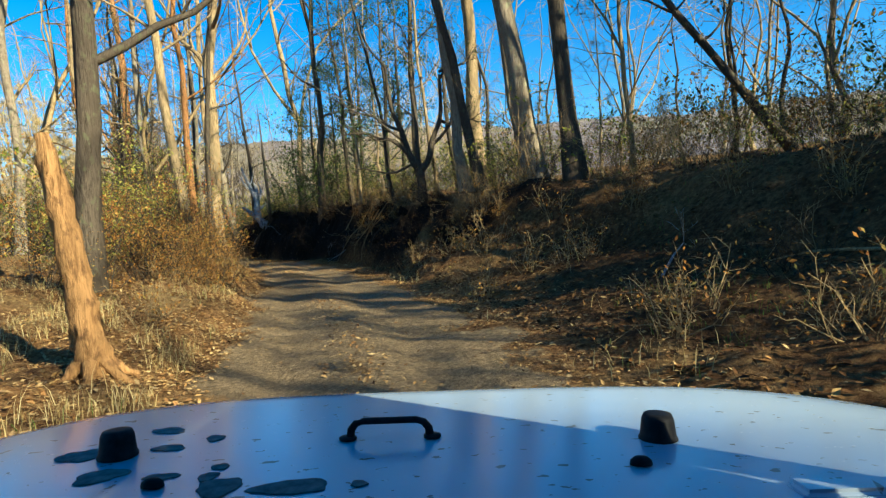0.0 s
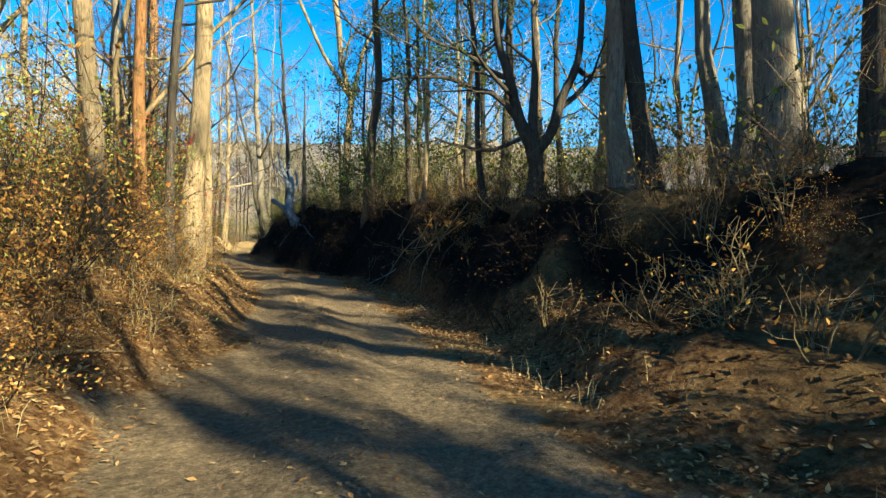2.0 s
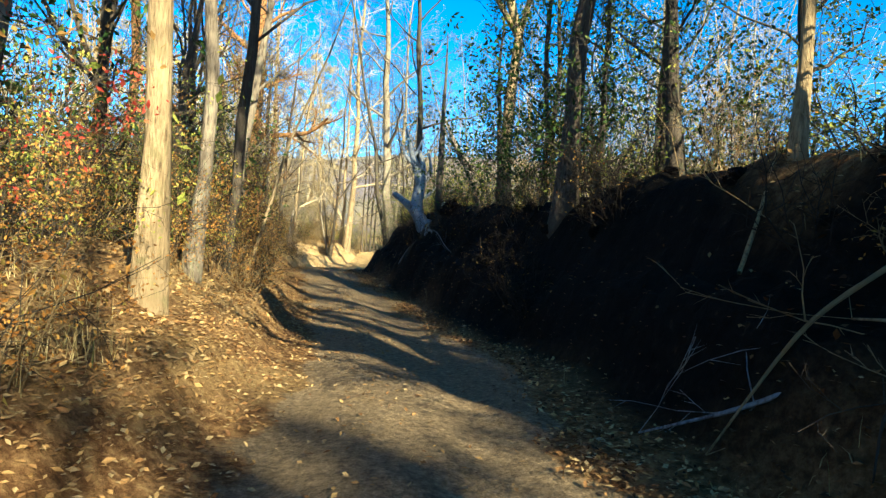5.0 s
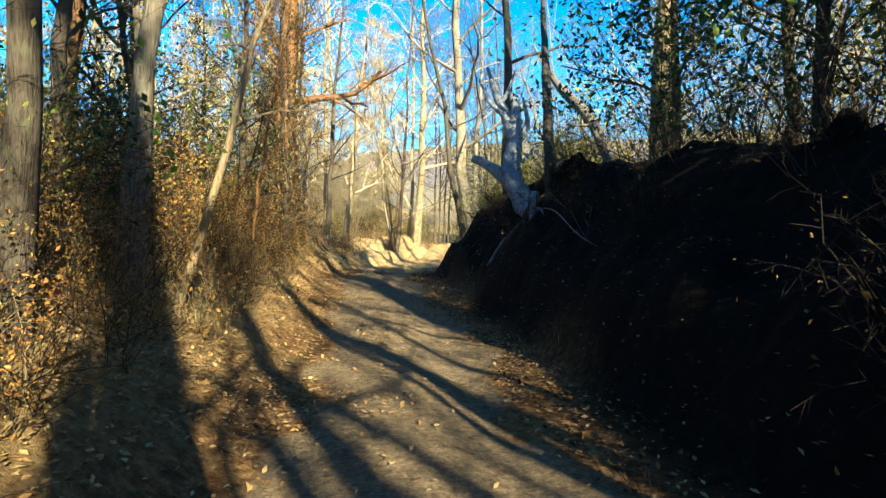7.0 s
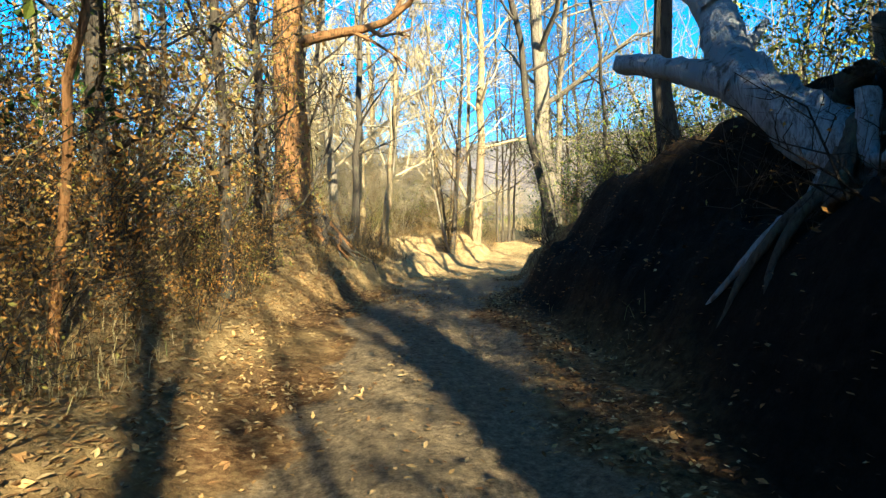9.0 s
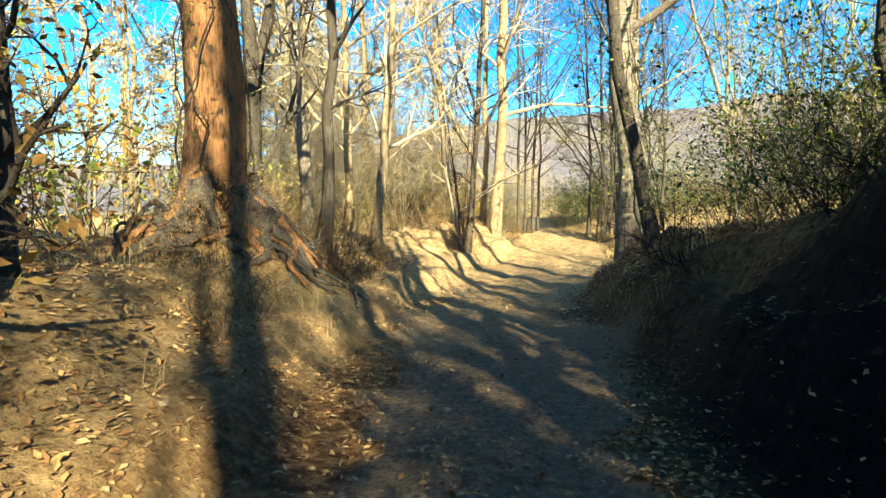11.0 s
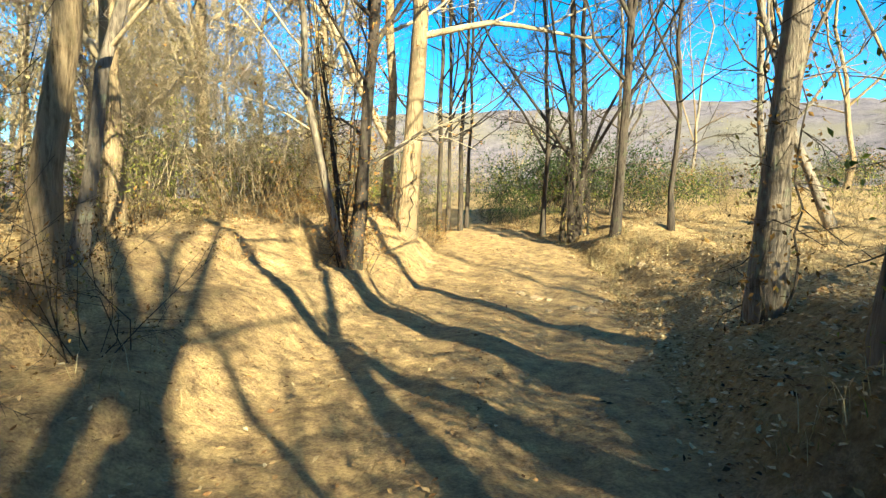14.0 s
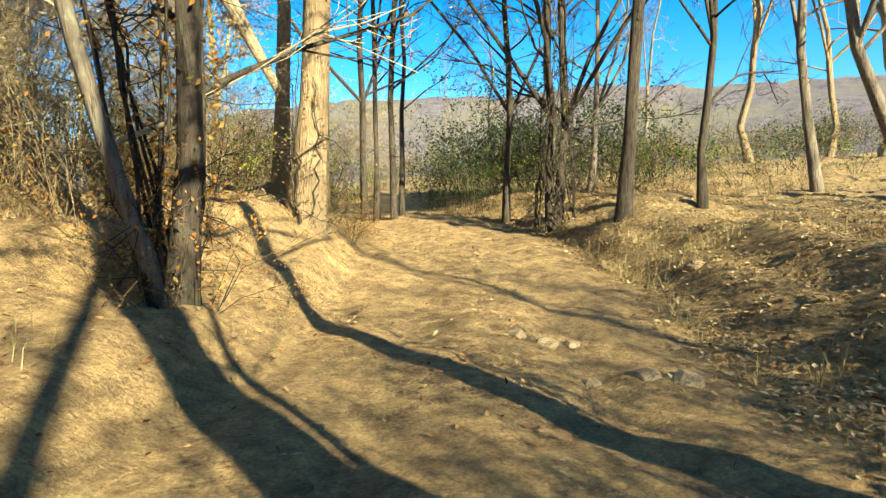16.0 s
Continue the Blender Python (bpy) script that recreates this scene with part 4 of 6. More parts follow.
BUSH_NAMES = {"sunny": "thicket", "roots": "bramble", "brown": "thicket", "tall": "thicket", "tangle": "bramble", "rust": "thicket", "olive": "shrub", "green": "evergreen_shrub", "bare": "bush", "dark": "bramble", "weed": "weed"}
BUSH_KINDS = {
    "sunny": (SUNNY, "tall sunlit thicket with olive-yellow leaves on pale stems"),
    "roots": (ROOTLIT, "brown tangle of roots and drooping stems on the bank crest"),
    "brown": (BROWN, "thicket with withered brown leaves on dark stems"), "tall": (TALL, "tall bare thicket of pale fine-twigged stems"),
    "tangle": (ROOTY, "dark drooping bramble tangled with roots on the bank"),
    "rust": (RUST, "rust-leaved thicket of thin woody stems"), "olive": (OLIVE, "tall olive-leaved shrub in the undergrowth"),
    "green": (EVERGREEN, "dark evergreen shrub in the undergrowth"), "bare": (BARE, "bare twiggy shrub with pale stems"),
    "dark": (DARKBARE, "dark bare brush tangled on the bank"), "weed": (WEEDS, "low dry weeds with withered leaves")}
brnd = np.random.default_rng(41)


def bush(kind, x, y, scale=1.0):
    meshes, label = BUSH_KINDS[kind]
    if kind in DEEP and abs(float(road_at(x, y)[2][0])) > 6.5:
        meshes = DEEP[kind]
    ms = meshes[int(brnd.integers(0, len(meshes)))]
    room = abs(float(road_at(x, y)[2][0])) - 1.0
    reach = max(math.hypot(q.co.x, q.co.y) for q in ms[0].vertices)
    scale = min(scale * brnd.uniform(0.8, 1.2), room / reach)
    return plant(BUSH_NAMES[kind], ms, BUSH_PARTS, x, y, brnd.uniform(0, 6.28), scale, label=label, category="shrub" if kind != "weed" else "weed", group="undergrowth of " + kind + " shrubs")


def beside(yc, d):
    """The place at distance d to the right of the road where its y is yc."""
    i = int(np.argmin(abs(RY - yc)))
    tx, ty = RX[min(i + 1, 419)] - RX[max(i - 1, 0)], RY[min(i + 1, 419)] - RY[max(i - 1, 0)]
    tl = math.hypot(tx, ty)
    return RX[i] + d * ty / tl, RY[i] - d * tx / tl


FAR = []


def strip(total, y0, y1, d0, d1, kinds, scale, far=False):
    for _ in range(total):
        x, y = beside(brnd.uniform(y0, y1), brnd.uniform(d0, d1))
        if far:
            FAR.append((kinds[int(brnd.integers(0, len(kinds)))], x, y, scale * brnd.uniform(0.8, 1.2)))
            continue
        bush(kinds[int(brnd.integers(0, len(kinds)))], x, y, scale)


# thickets along the near bank and behind it
strip(16, 9, 20, -6.5, -3.0, ("rust", "rust", "brown", "olive"), 0.9)
strip(12, 16, 30, -7.0, -3.6, ("olive", "brown", "rust"), 0.9)
strip(20, 29, 43, -5.0, -2.6, ("brown", "olive", "rust", "dark"), 0.95)
strip(18, 28, 43, -9.0, -4.2, ("olive", "brown", "green"), 1.3)
strip(12, 28, 56, -18.0, -11, ("olive", "brown"), 1.8, True)
strip(26, 29, 43, -3.0, -1.9, ("rust", "brown", "bare", "dark"), 0.5)
strip(22, 12, 28, -3.2, -2.0, ("rust", "brown", "dark"), 0.45)
strip(16, 47, 53, -4.6, -2.2, ("brown", "dark", "weed"), 0.28)
strip(12, 53, 56, -4.6, -2.4, ("brown", "dark"), 0.5)
strip(4, 62, 76, -12, -6.5, ("tall",), 0.9)
strip(3, 54, 60, -12, -7.0, ("tall",), 0.7)
strip(22, 68, 90, -12, -1.8, ("tall",), 1.1)
strip(6, 84, 96, -4, 8, ("tall",), 1.2)
strip(6, 70, 84, -9, -3, ("bare", "olive"), 1.6)
strip(12, 43, 50, 5.0, 11, ("olive",), 1.0)
strip(12, 53, 60, 9.5, 16, ("olive",), 0.5)
strip(8, 45, 53, 3.6, 5.0, ("green", "olive"), 0.55)
strip(20, 14, 50, 3.8, 5.2, ("weed", "bare"), 0.55)
strip(14, 15, 34, 6.0, 12, ("olive",), 0.9)
# unseen evergreen shrubs added to shade the slope beside the start
for x, y, k in ((10.5, -0.5, 1.3), (12.0, 1.2, 1.2), (13.5, 0.0, 1.4), (11.2, -2.5, 1.4), (14.5, 2.0, 1.3), (9.6, -3.2, 1.2), (15.5, -1.5, 1.5)):
    bush("green", x, y, k)
for x, y, k in ((13.6, 48.0, 0.9), (14.6, 50.0, 0.9), (14.6, 53.6, 0.7), (16.2, 55.2, 0.8), (15.2, 46.4, 1.2), (19.0, 50.5, 0.8), (18.5, 54.0, 0.6), (20.5, 53.0, 0.7)):
    bush("olive", x, y, k)
strip(8, 40, 43, -4.5, -3.0, ("rust", "bare", "olive"), 0.7)
strip(8, 38, 43, -9, -5, ("green", "olive"), 1.2)
strip(5, 53, 57, -8, -6, ("bare", "olive"), 0.9)
strip(10, 55, 66, -9.5, -5.6, ("bare", "bare", "olive"), 0.5)
strip(22, -4, 60, -22, -9, ("olive", "brown", "rust", "bare"), 1.5, True)
# the shaded bank
strip(12, 11, 24, 5.6, 11, ("dark", "green", "bare"), 0.8)
strip(14, 22, 33, 4.8, 10, ("green", "dark", "olive"), 0.9)
strip(8, 33, 44, 4.8, 10, ("dark", "olive", "bare"), 0.7)
strip(26, 14, 50, 3.2, 5.0, ("dark",), 0.5)
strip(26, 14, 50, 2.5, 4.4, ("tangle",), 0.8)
strip(9, 20, 23.5, 3.5, 4.3, ("roots", "roots", "rust"), 0.6)
strip(10, 12, 30, 4.3, 6.0, ("rust",), 0.35)
strip(8, 44, 53, 4.2, 8, ("brown", "olive", "olive"), 0.7)
strip(10, 50, 58, 6.5, 12, ("olive", "olive", "bare"), 0.5)
strip(16, 0, 60, 11, 26, ("olive", "green", "brown"), 1.5, True)
# round the clearing ahead
strip(14, 66, 76, -7, -2.6, ("olive", "bare", "rust"), 0.75)
strip(70, 69, 80, 2.8, 26, ("olive", "green", "bare", "green", "brown"), 0.64, True)
strip(24, 80, 92, 0, 30, ("olive", "bare", "green", "brown"), 0.8, True)
strip(14, 62, 82, -16, -6.5, ("olive", "bare", "brown"), 0.5, True)
strip(34, 4, 24, 11, 22, ("bare", "brown", "olive", "bare", "green"), 0.8, True)
strip(22, 3, 22, 8.5, 13, ("bare", "brown", "bare", "olive"), 0.55)
strip(16, 76, 92, -6, 3, ("olive", "bare"), 1.2, True)
strip(18, 66, 84, -18, -5, ("olive", "bare", "bare"), 0.9, True)
strip(14, 63, 76, 9, 22, ("olive", "bare"), 0.55)
for x, y, k, s in ((5.7, 43.4, "brown", 1.1), (5.9, 42.6, "olive", 1.0), (5.4, 43.6, "brown", 1.1), (5.2, 42.2, "brown", 1.3), (6.4, 51.6, "dark", 0.5), (6.7, 52.4, "brown", 0.45), (6.5, 53.0, "dark", 0.6), (7.0, 53.6, "brown", 0.4), (9.6, 62.5, "bare", 0.75), (9.95, 62.8, "rust", 0.8), (9.7, 63.2, "bare", 0.9), (8.9, 63.6, "bare", 0.9), (11.9, 67.6, "olive", 0.45), (12.4, 68.4, "rust", 0.5), (12.2, 66.9, "bare", 0.4), (9.5, 30.6, "dark", 0.5), (12.6, 29.5, "green", 1.1), (13.0, 32.0, "green", 1.1), (4.4, 25.3, "olive", 0.8), (2.6, 15.6, "rust", 0.9), (2.9, 14.2, "rust", 0.75), (2.2, 17.0, "rust", 0.9)):
    bush(k, x, y, s)
strip(26, 0, 16, 2.6, 8.5, ("weed",), 0.9)
strip(26, 3, 20, 4.5, 9.5, ("dark", "brown", "tangle", "bare", "weed"), 0.5)
for x, y, k, q in ((12.3, 47.2, "olive", 0.8), (12.8, 48.6, "green", 0.8), (12.2, 49.6, "olive", 0.55), (13.2, 46.0, "green", 0.8), (12.0, 45.6, "olive", 0.5), (13.4, 50.4, "olive", 0.7)):
    bush(k, x, y, q)
strip(22, 2, 50, -3.2, -1.9, ("weed",), 0.8)
strip(26, 54, 70, 3.2, 10, ("weed", "weed", "bare"), 0.5)
strip(10, 52, 66, -6.5, -3.8, ("weed",), 0.7)



def far_undergrowth():
    """All the shrubs deep in the woods, which nobody could count, as one object of brush and one of leaves for each look."""
    by_mat = {}
    for kind, x, y, sc in FAR:
        if x < -3 and y < 9:
            continue
        for m in DEEP[kind][int(brnd.integers(0, 2))]:
            if not m:
                continue
            co = np.empty(len(m.vertices) * 3)
            m.vertices.foreach_get("co", co)
            fc = [list(q.vertices) for q in m.polygons]
            a = brnd.uniform(0, 6.28)
            co = co.reshape(-1, 3) * sc
            co = np.stack([co[:, 0] * math.cos(a) - co[:, 1] * math.sin(a) + x, co[:, 0] * math.sin(a) + co[:, 1] * math.cos(a) + y, co[:, 2] + height(x, y)], 1)
            box = by_mat.setdefault(m.materials[0].name, [[], [], 0])
            box[0].append(co)
            box[1].extend([[i + box[2] for i in q] for q in fc])
            box[2] += len(co)
    for name, (vs, fs, _) in by_mat.items():
        ob = new("far_undergrowth", mesh_from("far_undergrowth", np.concatenate(vs), fs, bpy.data.materials[name]))
        tagged(ob, "tangled undergrowth deep in the winter woods", "undergrowth", kind="stuff")


far_undergrowth()

for x, y, k, q in ((11.2, 39.2, "dark", 0.45), (11.5, 38.6, "dark", 0.5), (11.9, 39.4, "dark", 0.5), (11.3, 40.6, "dark", 0.4), (12.2, 40.9, "green", 0.45), (12.4, 39.6, "green", 0.5)):
    bush(k, x, y, q)

for x, y, k, q in ((12.4, 72.6, "green", 0.55), (13.2, 73.0, "olive", 0.6), (14.0, 73.2, "green", 0.6), (14.9, 73.4, "green", 0.55), (15.6, 71.6, "olive", 0.6), (16.4, 71.2, "green", 0.5), (17.6, 70.8, "olive", 0.55), (18.6, 71.6, "green", 0.6), (20.0, 70.2, "olive", 0.6), (21.2, 69.6, "green", 0.5), (22.6, 68.6, "olive", 0.55), (11.6, 70.4, "olive", 0.6), (10.4, 71.2, "green", 0.7), (9.2, 69.8, "olive", 0.7), (12.2, 67.3, "rust", 0.45), (12.5, 68.2, "olive", 0.5)):
    bush(k, x, y, q)

for x, y, q in ((12.5, 32.2, 1.0), (12.9, 34.2, 1.05), (12.5, 35.6, 0.95), (13.8, 33.4, 1.2), (14.0, 36.4, 1.2), (13.2, 30.8, 1.0), (12.9, 36.9, 0.9)):
    bush("green", x, y, q)

# sunlit thickets behind the bank, and brush down the near bank
strip(10, 40, 47, 7.0, 14, ("sunny", "sunny", "olive"), 0.7)
strip(5, 40, 46, 13, 18, ("tall", "sunny"), 0.9)
strip(30, 31, 46, -4.2, -2.3, ("rust", "brown", "rust", "bare"), 0.62)
strip(16, 30, 44, -2.7, -1.9, ("rust", "weed", "bare", "dark"), 0.42)
strip(16, 15, 30, -3.6, -2.3, ("rust", "olive", "bare", "weed"), 0.5)
strip(10, 48, 54, -5.2, -2.6, ("rust", "bare", "weed"), 0.4)
# unseen evergreens added to shade the slope beside the start
for x, y, q in ((11.0, 0.6, 1.0), (12.6, 2.0, 0.9), (14.6, 2.6, 1.0), (13.4, -2.0, 1.3), (16.6, 3.6, 0.9), (17.6, 0.4, 1.4), (15.4, -4.4, 1.5), (19.6, 3.2, 1.2), (12.0, -4.4, 1.4), (22.0, 1.6, 1.5)):
    bush("green", x, y, q)
for x, y, q in ((14.0, -3.0, 0.62), (16.4, 0.8, 0.6), (18.4, 2.4, 0.6), (13.2, -6.4, 0.8), (20.4, -3.0, 0.85), (22.0, 5.4, 0.7), (25.0, 6.6, 0.8), (24.0, 1.6, 0.8)):
    plant("tree", EVER[int(brnd.integers(0, 2))], TREE_PARTS, x, y, brnd.uniform(0, 6.28), q, label="unseen evergreen tree added to shade the slope", group="evergreen trees on the slope")

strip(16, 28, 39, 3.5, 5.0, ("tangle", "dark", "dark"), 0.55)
for x, y, q in ((14.2, 50.8, 0.55), (15.4, 51.9, 0.5), (14.9, 49.3, 0.55), (16.4, 53.0, 0.5), (15.9, 50.2, 0.6), (17.3, 51.4, 0.6)):
    bush("sunny", x, y, q)
# dark brush closing the far end of the track
for _ in range(30):
    x, y = 14.6 + 6.5 * brnd.random(), 71.0 + 4.5 * brnd.random()
    if abs(float(road_at(x, y)[2][0])) > 1.4:
        bush(("green", "dark", "green", "green")[int(brnd.integers(0, 4))], x, y, 0.9)

# more unseen shrubs behind the start, added to shade the near slope
for x, y, q in ((8.4, -3.2, 1.2), (9.6, -2.2, 1.1), (7.6, -4.8, 1.3), (10.6, -1.2, 1.1), (8.8, -5.6, 1.5)):
    bush("green", x, y, q)

# red-leaved saplings
for x, y, s in ((4.3, 24.6, 0.55), (2.0, 24.5, 1.1)):
    ms = bush_meshes(570 + int(y), 3.2, 1.6, 6, LEAF_RED, 900, 0.04, TWIG)
    plant("bush", ms, BUSH_PARTS, x, y, 0.4, s, label="sapling with clusters of dark red leaves", category="shrub")

# ---- leaf litter and grass ----


def scatter(total, y0, y1, half, seed, keep):
    r = np.random.default_rng(seed)
    yc, d = r.uniform(y0, y1, total), r.normal(size=total) * half
    i = np.clip(np.searchsorted(RY, yc), 1, 418)
    tx, ty = RX[i + 1] - RX[i - 1], RY[i + 1] - RY[i - 1]
    tl = np.hypot(tx, ty)
    x, y = RX[i] + d * ty / tl, yc - d * tx / tl
    z, bare_ = ground(x, y)
    ok = r.random(total) < keep(bare_, x, y, d)
    return x[ok], y[ok], z[ok], r


def litter_patch(bare_, x, y, d):
    return (1 - 0.975 * bare_) * (1 - 0.93 * painted_shade(x, y)) * np.where((d > 2.6) & (y < 22), 0.6, 1) * np.clip(0.7 + 0.55 * value_noise(x, y, 0.7, 61) + 0.3 * value_noise(x, y, 2.0, 62), 0.05, 1)


x, y, z, r = scatter(235000, -3, 72, 3.3, 81, litter_patch)
lb = Buf()
lb.leaves(np.stack([x, y, z + 0.012 + 0.02 * r.random(len(x))], 1), 0.028, r, True)
tagged(new("leaf_litter", lb.mesh("leaf_litter", LEAF_LITTER, False)), "fallen brown and orange leaves strewn over the ground", "leaves", kind="stuff")


def blades(name, total, y0, y1, half, seed, keep, tall, material, label):
    x, y, z, r = scatter(total, y0, y1, half, seed, keep)
    m = len(x)
    a, hgt = r.uniform(0, 6.28, m), tall * r.uniform(0.5, 1.5, m)
    bend = r.normal(size=(m, 2)) * 0.35 * hgt[:, None]
    w = 0.0022 + 0.0022 * r.random(m)
    base = np.stack([x, y, z - 0.02], 1)
    sd = np.stack([np.cos(a) * w, np.sin(a) * w, 0 * w], 1)
    midp = base + np.stack([bend[:, 0] * 0.3, bend[:, 1] * 0.3, hgt * 0.6], 1)
    tip = base + np.stack([bend[:, 0], bend[:, 1], hgt], 1)
    vv = np.stack([base - sd, base + sd, midp + sd * 0.7, midp - sd * 0.7, tip], 1).reshape(-1, 3)
    k = np.arange(m)[:, None] * 5
    fc = (k + np.array([[0, 1, 2, 3]])).tolist() + (k + np.array([[3, 2, 4]])).tolist()
    tagged(new(name, mesh_from(name, vv, fc, material, False)), label, "grass", kind="stuff")


def tuft(bare_, x, y, d):
    c = np.clip((value_noise(x, y, 0.9, 71) + 0.6 * value_noise(x, y, 3.0, 72) - 0.25) * 2, 0, 1)
    return (1 - bare_) * c * np.where(np.abs(d) > 1.9, 1, 0) * (1 - painted_shade(x, y)) * np.where((d > 0) & (y < 40), 0.25, 1)


x, y, z, r = scatter(70000, 50, 74, 6.5, 83, lambda b_, x, y, d: (1 - 0.97 * b_) * np.where((d > 1.2) | (d < -5), 1.0, 0.22) * (1 - 0.85 * painted_shade(x, y)))
lb = Buf()
lb.leaves(np.stack([x, y, z + 0.012 + 0.02 * r.random(len(x))], 1), 0.032, r, True)
tagged(new("leaf_litter", lb.mesh("leaf_litter", LEAF_TAN, False)), "dry brown leaves covering the edge of the clearing", "leaves", kind="stuff")
x, y, z, r = scatter(90000, 3, 47, 3.2, 87, lambda b_, x, y, d: np.where((d < -1.5) & (d > -6), 0.95, 0) * (1 - 0.8 * b_))
lb = Buf()
lb.leaves(np.stack([x, y, z + 0.012 + 0.02 * r.random(len(x))], 1), 0.033, r, True)
tagged(new("leaf_litter", lb.mesh("leaf_litter", LEAF_LITTER, False)), "orange-brown fallen leaves on the sunlit bank", "leaves", kind="stuff")
x, y, z, r = scatter(60000, -3, 24, 8.0, 85, lambda b_, x, y, d: np.where((d > 2.3) & (d < 16), 0.9, 0) * (1 - 0.6 * painted_shade(x, y)))
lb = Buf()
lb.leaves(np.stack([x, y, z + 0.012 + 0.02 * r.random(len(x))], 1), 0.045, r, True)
tagged(new("leaf_litter", lb.mesh("leaf_litter", LEAF_SHADE_TINT, False)), "brown leaves, coloured dark for the shade, covering the wooded slope", "leaves", kind="stuff")
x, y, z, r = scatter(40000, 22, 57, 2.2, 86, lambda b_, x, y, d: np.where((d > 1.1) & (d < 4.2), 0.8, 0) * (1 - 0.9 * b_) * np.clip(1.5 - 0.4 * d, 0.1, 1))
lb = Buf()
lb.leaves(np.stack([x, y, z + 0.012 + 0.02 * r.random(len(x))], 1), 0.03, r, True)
tagged(new("leaf_litter", lb.mesh("leaf_litter", LEAF_SHADE_TINT, False)), "brown leaves, coloured dark for the shade, heaped along the foot of the shaded bank", "leaves", kind="stuff")
blades("dry_grass", 240000, -2, 74, 3.8, 91, tuft, 0.20, GRASS, "dry straw-coloured grass along the track edges")
blades("green_grass", 16000, -2, 76, 5.0, 93, lambda b_, x, y, d: tuft(b_, x, y, d) * (value_noise(x, y, 0.25, 75) > 0.35), 0.12, GRASS_GREEN, "patches of short green grass on the slope")

blades("green_grass", 14000, 1, 15, 4.5, 95, lambda b_, x, y, d: np.where((d > 3.2) & (value_noise(x, y, 0.45, 76) + 0.4 * value_noise(x, y, 1.6, 77) > 0.3), 1.0, 0.0), 0.13, GRASS_GREEN, "patches of green grass among the leaves on the slope")

# ---- stones ----
STONE, n, b = mat("field_stone", 0.9)
v = coords(n)
n.links.new(ramp(n, noise_tex(n, v, 7, 8), [(0.3, (0.20, 0.14, 0.075)), (0.7, (0.47, 0.35, 0.19))]), b.inputs["Base Color"])
bump(n, b, noise_tex(n, v, 14, 8), 0.7, 0.02)


def stone_mesh(seed):
    bm = bmesh.new()
    bmesh.ops.create_icosphere(bm, subdivisions=2, radius=1)
    for q in bm.verts:
        k = noise.noise(q.co * 1.1 + Vector((seed * 3.1, 0, 0)))
        q.co *= 1 + 0.45 * k
        q.co.z *= 0.6
    m = bpy.data.meshes.new("stone")
    bm.to_mesh(m)
    bm.free()
    m.materials.append(STONE)
    return m


STONES = [stone_mesh(k) for k in range(4)]
srnd = np.random.default_rng(5)
places = [(9.4, 21.8, 0.13), (13.1, 61.8, 0.13), (13.35, 61.7, 0.10), (12.85, 61.95, 0.11), (13.5, 60.4, 0.14), (13.3, 60.55, 0.10), (12.9, 60.7, 0.07), (14.1, 61.2, 0.06), (15.9, 62.9, 0.12)]
for _ in range(40):
    a, c = beside(srnd.uniform(2, 66), srnd.uniform(-2.0, 2.0))
    places.append((a, c, srnd.uniform(0.02, 0.045)))
for k, (a, c, s) in enumerate(places):
    ob = new("stone", STONES[k % 4])
    ob.matrix_world = Matrix.Translation((a, c, height(a, c) - s * 0.12)) @ Matrix.Rotation(srnd.uniform(0, 6.28), 4, "Z") @ Matrix.Scale(s, 4)
    tagged(ob, "pale weathered stone lying on the dirt track", "stone", "stones on the track")

# ---- dead wood ----


def solid_limb(buf, pts, radii, sides=10, rough=0.1, seed=0, cap=True):
    r = np.random.default_rng(seed)
    pts = np.array(pts, float)
    t = np.linspace(0, 1, len(pts))
    tn = np.linspace(0, 1, len(pts) * 4)
    fine_p = np.stack([np.interp(tn, t, pts[:, k]) for k in range(3)], 1)
    for _ in range(3):
        fine_p[1:-1] = (fine_p[:-2] + 2 * fine_p[1:-1] + fine_p[2:]) / 4
    fr = np.interp(tn, t, radii)
    ring = buf.tube(fine_p, fr, sides, cap)
    f_ = 1 + rough * r.normal(size=ring.shape[:2])
    buf.v[-1] = (fine_p[:, None] + (ring - fine_p[:, None]) * f_[:, :, None]).reshape(-1, 3)


def clod_mesh(seed):
    bm = bmesh.new()
    bmesh.ops.create_icosphere(bm, subdivisions=3, radius=1)
    for q in bm.verts:
        p = q.co + Vector((seed * 5.3, 0, 0))
        q.co *= 1 + 0.5 * noise.noise(p * 1.3) + 0.35 * noise.noise(p * 3.7)
    me = bpy.data.meshes.new("earth_clod")
    bm.to_mesh(me)
    bm.free()
    me.materials.append(CLOD)
    return me


# near-black noise colour, as dark as the bank's painted shade
CLOD, n, b = mat("dark_earth", 0.95)
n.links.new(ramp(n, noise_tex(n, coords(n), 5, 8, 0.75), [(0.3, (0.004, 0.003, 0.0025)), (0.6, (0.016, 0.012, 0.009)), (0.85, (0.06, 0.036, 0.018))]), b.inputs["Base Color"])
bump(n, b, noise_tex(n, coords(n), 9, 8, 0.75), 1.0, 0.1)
CLODS = [clod_mesh(k) for k in range(3)]
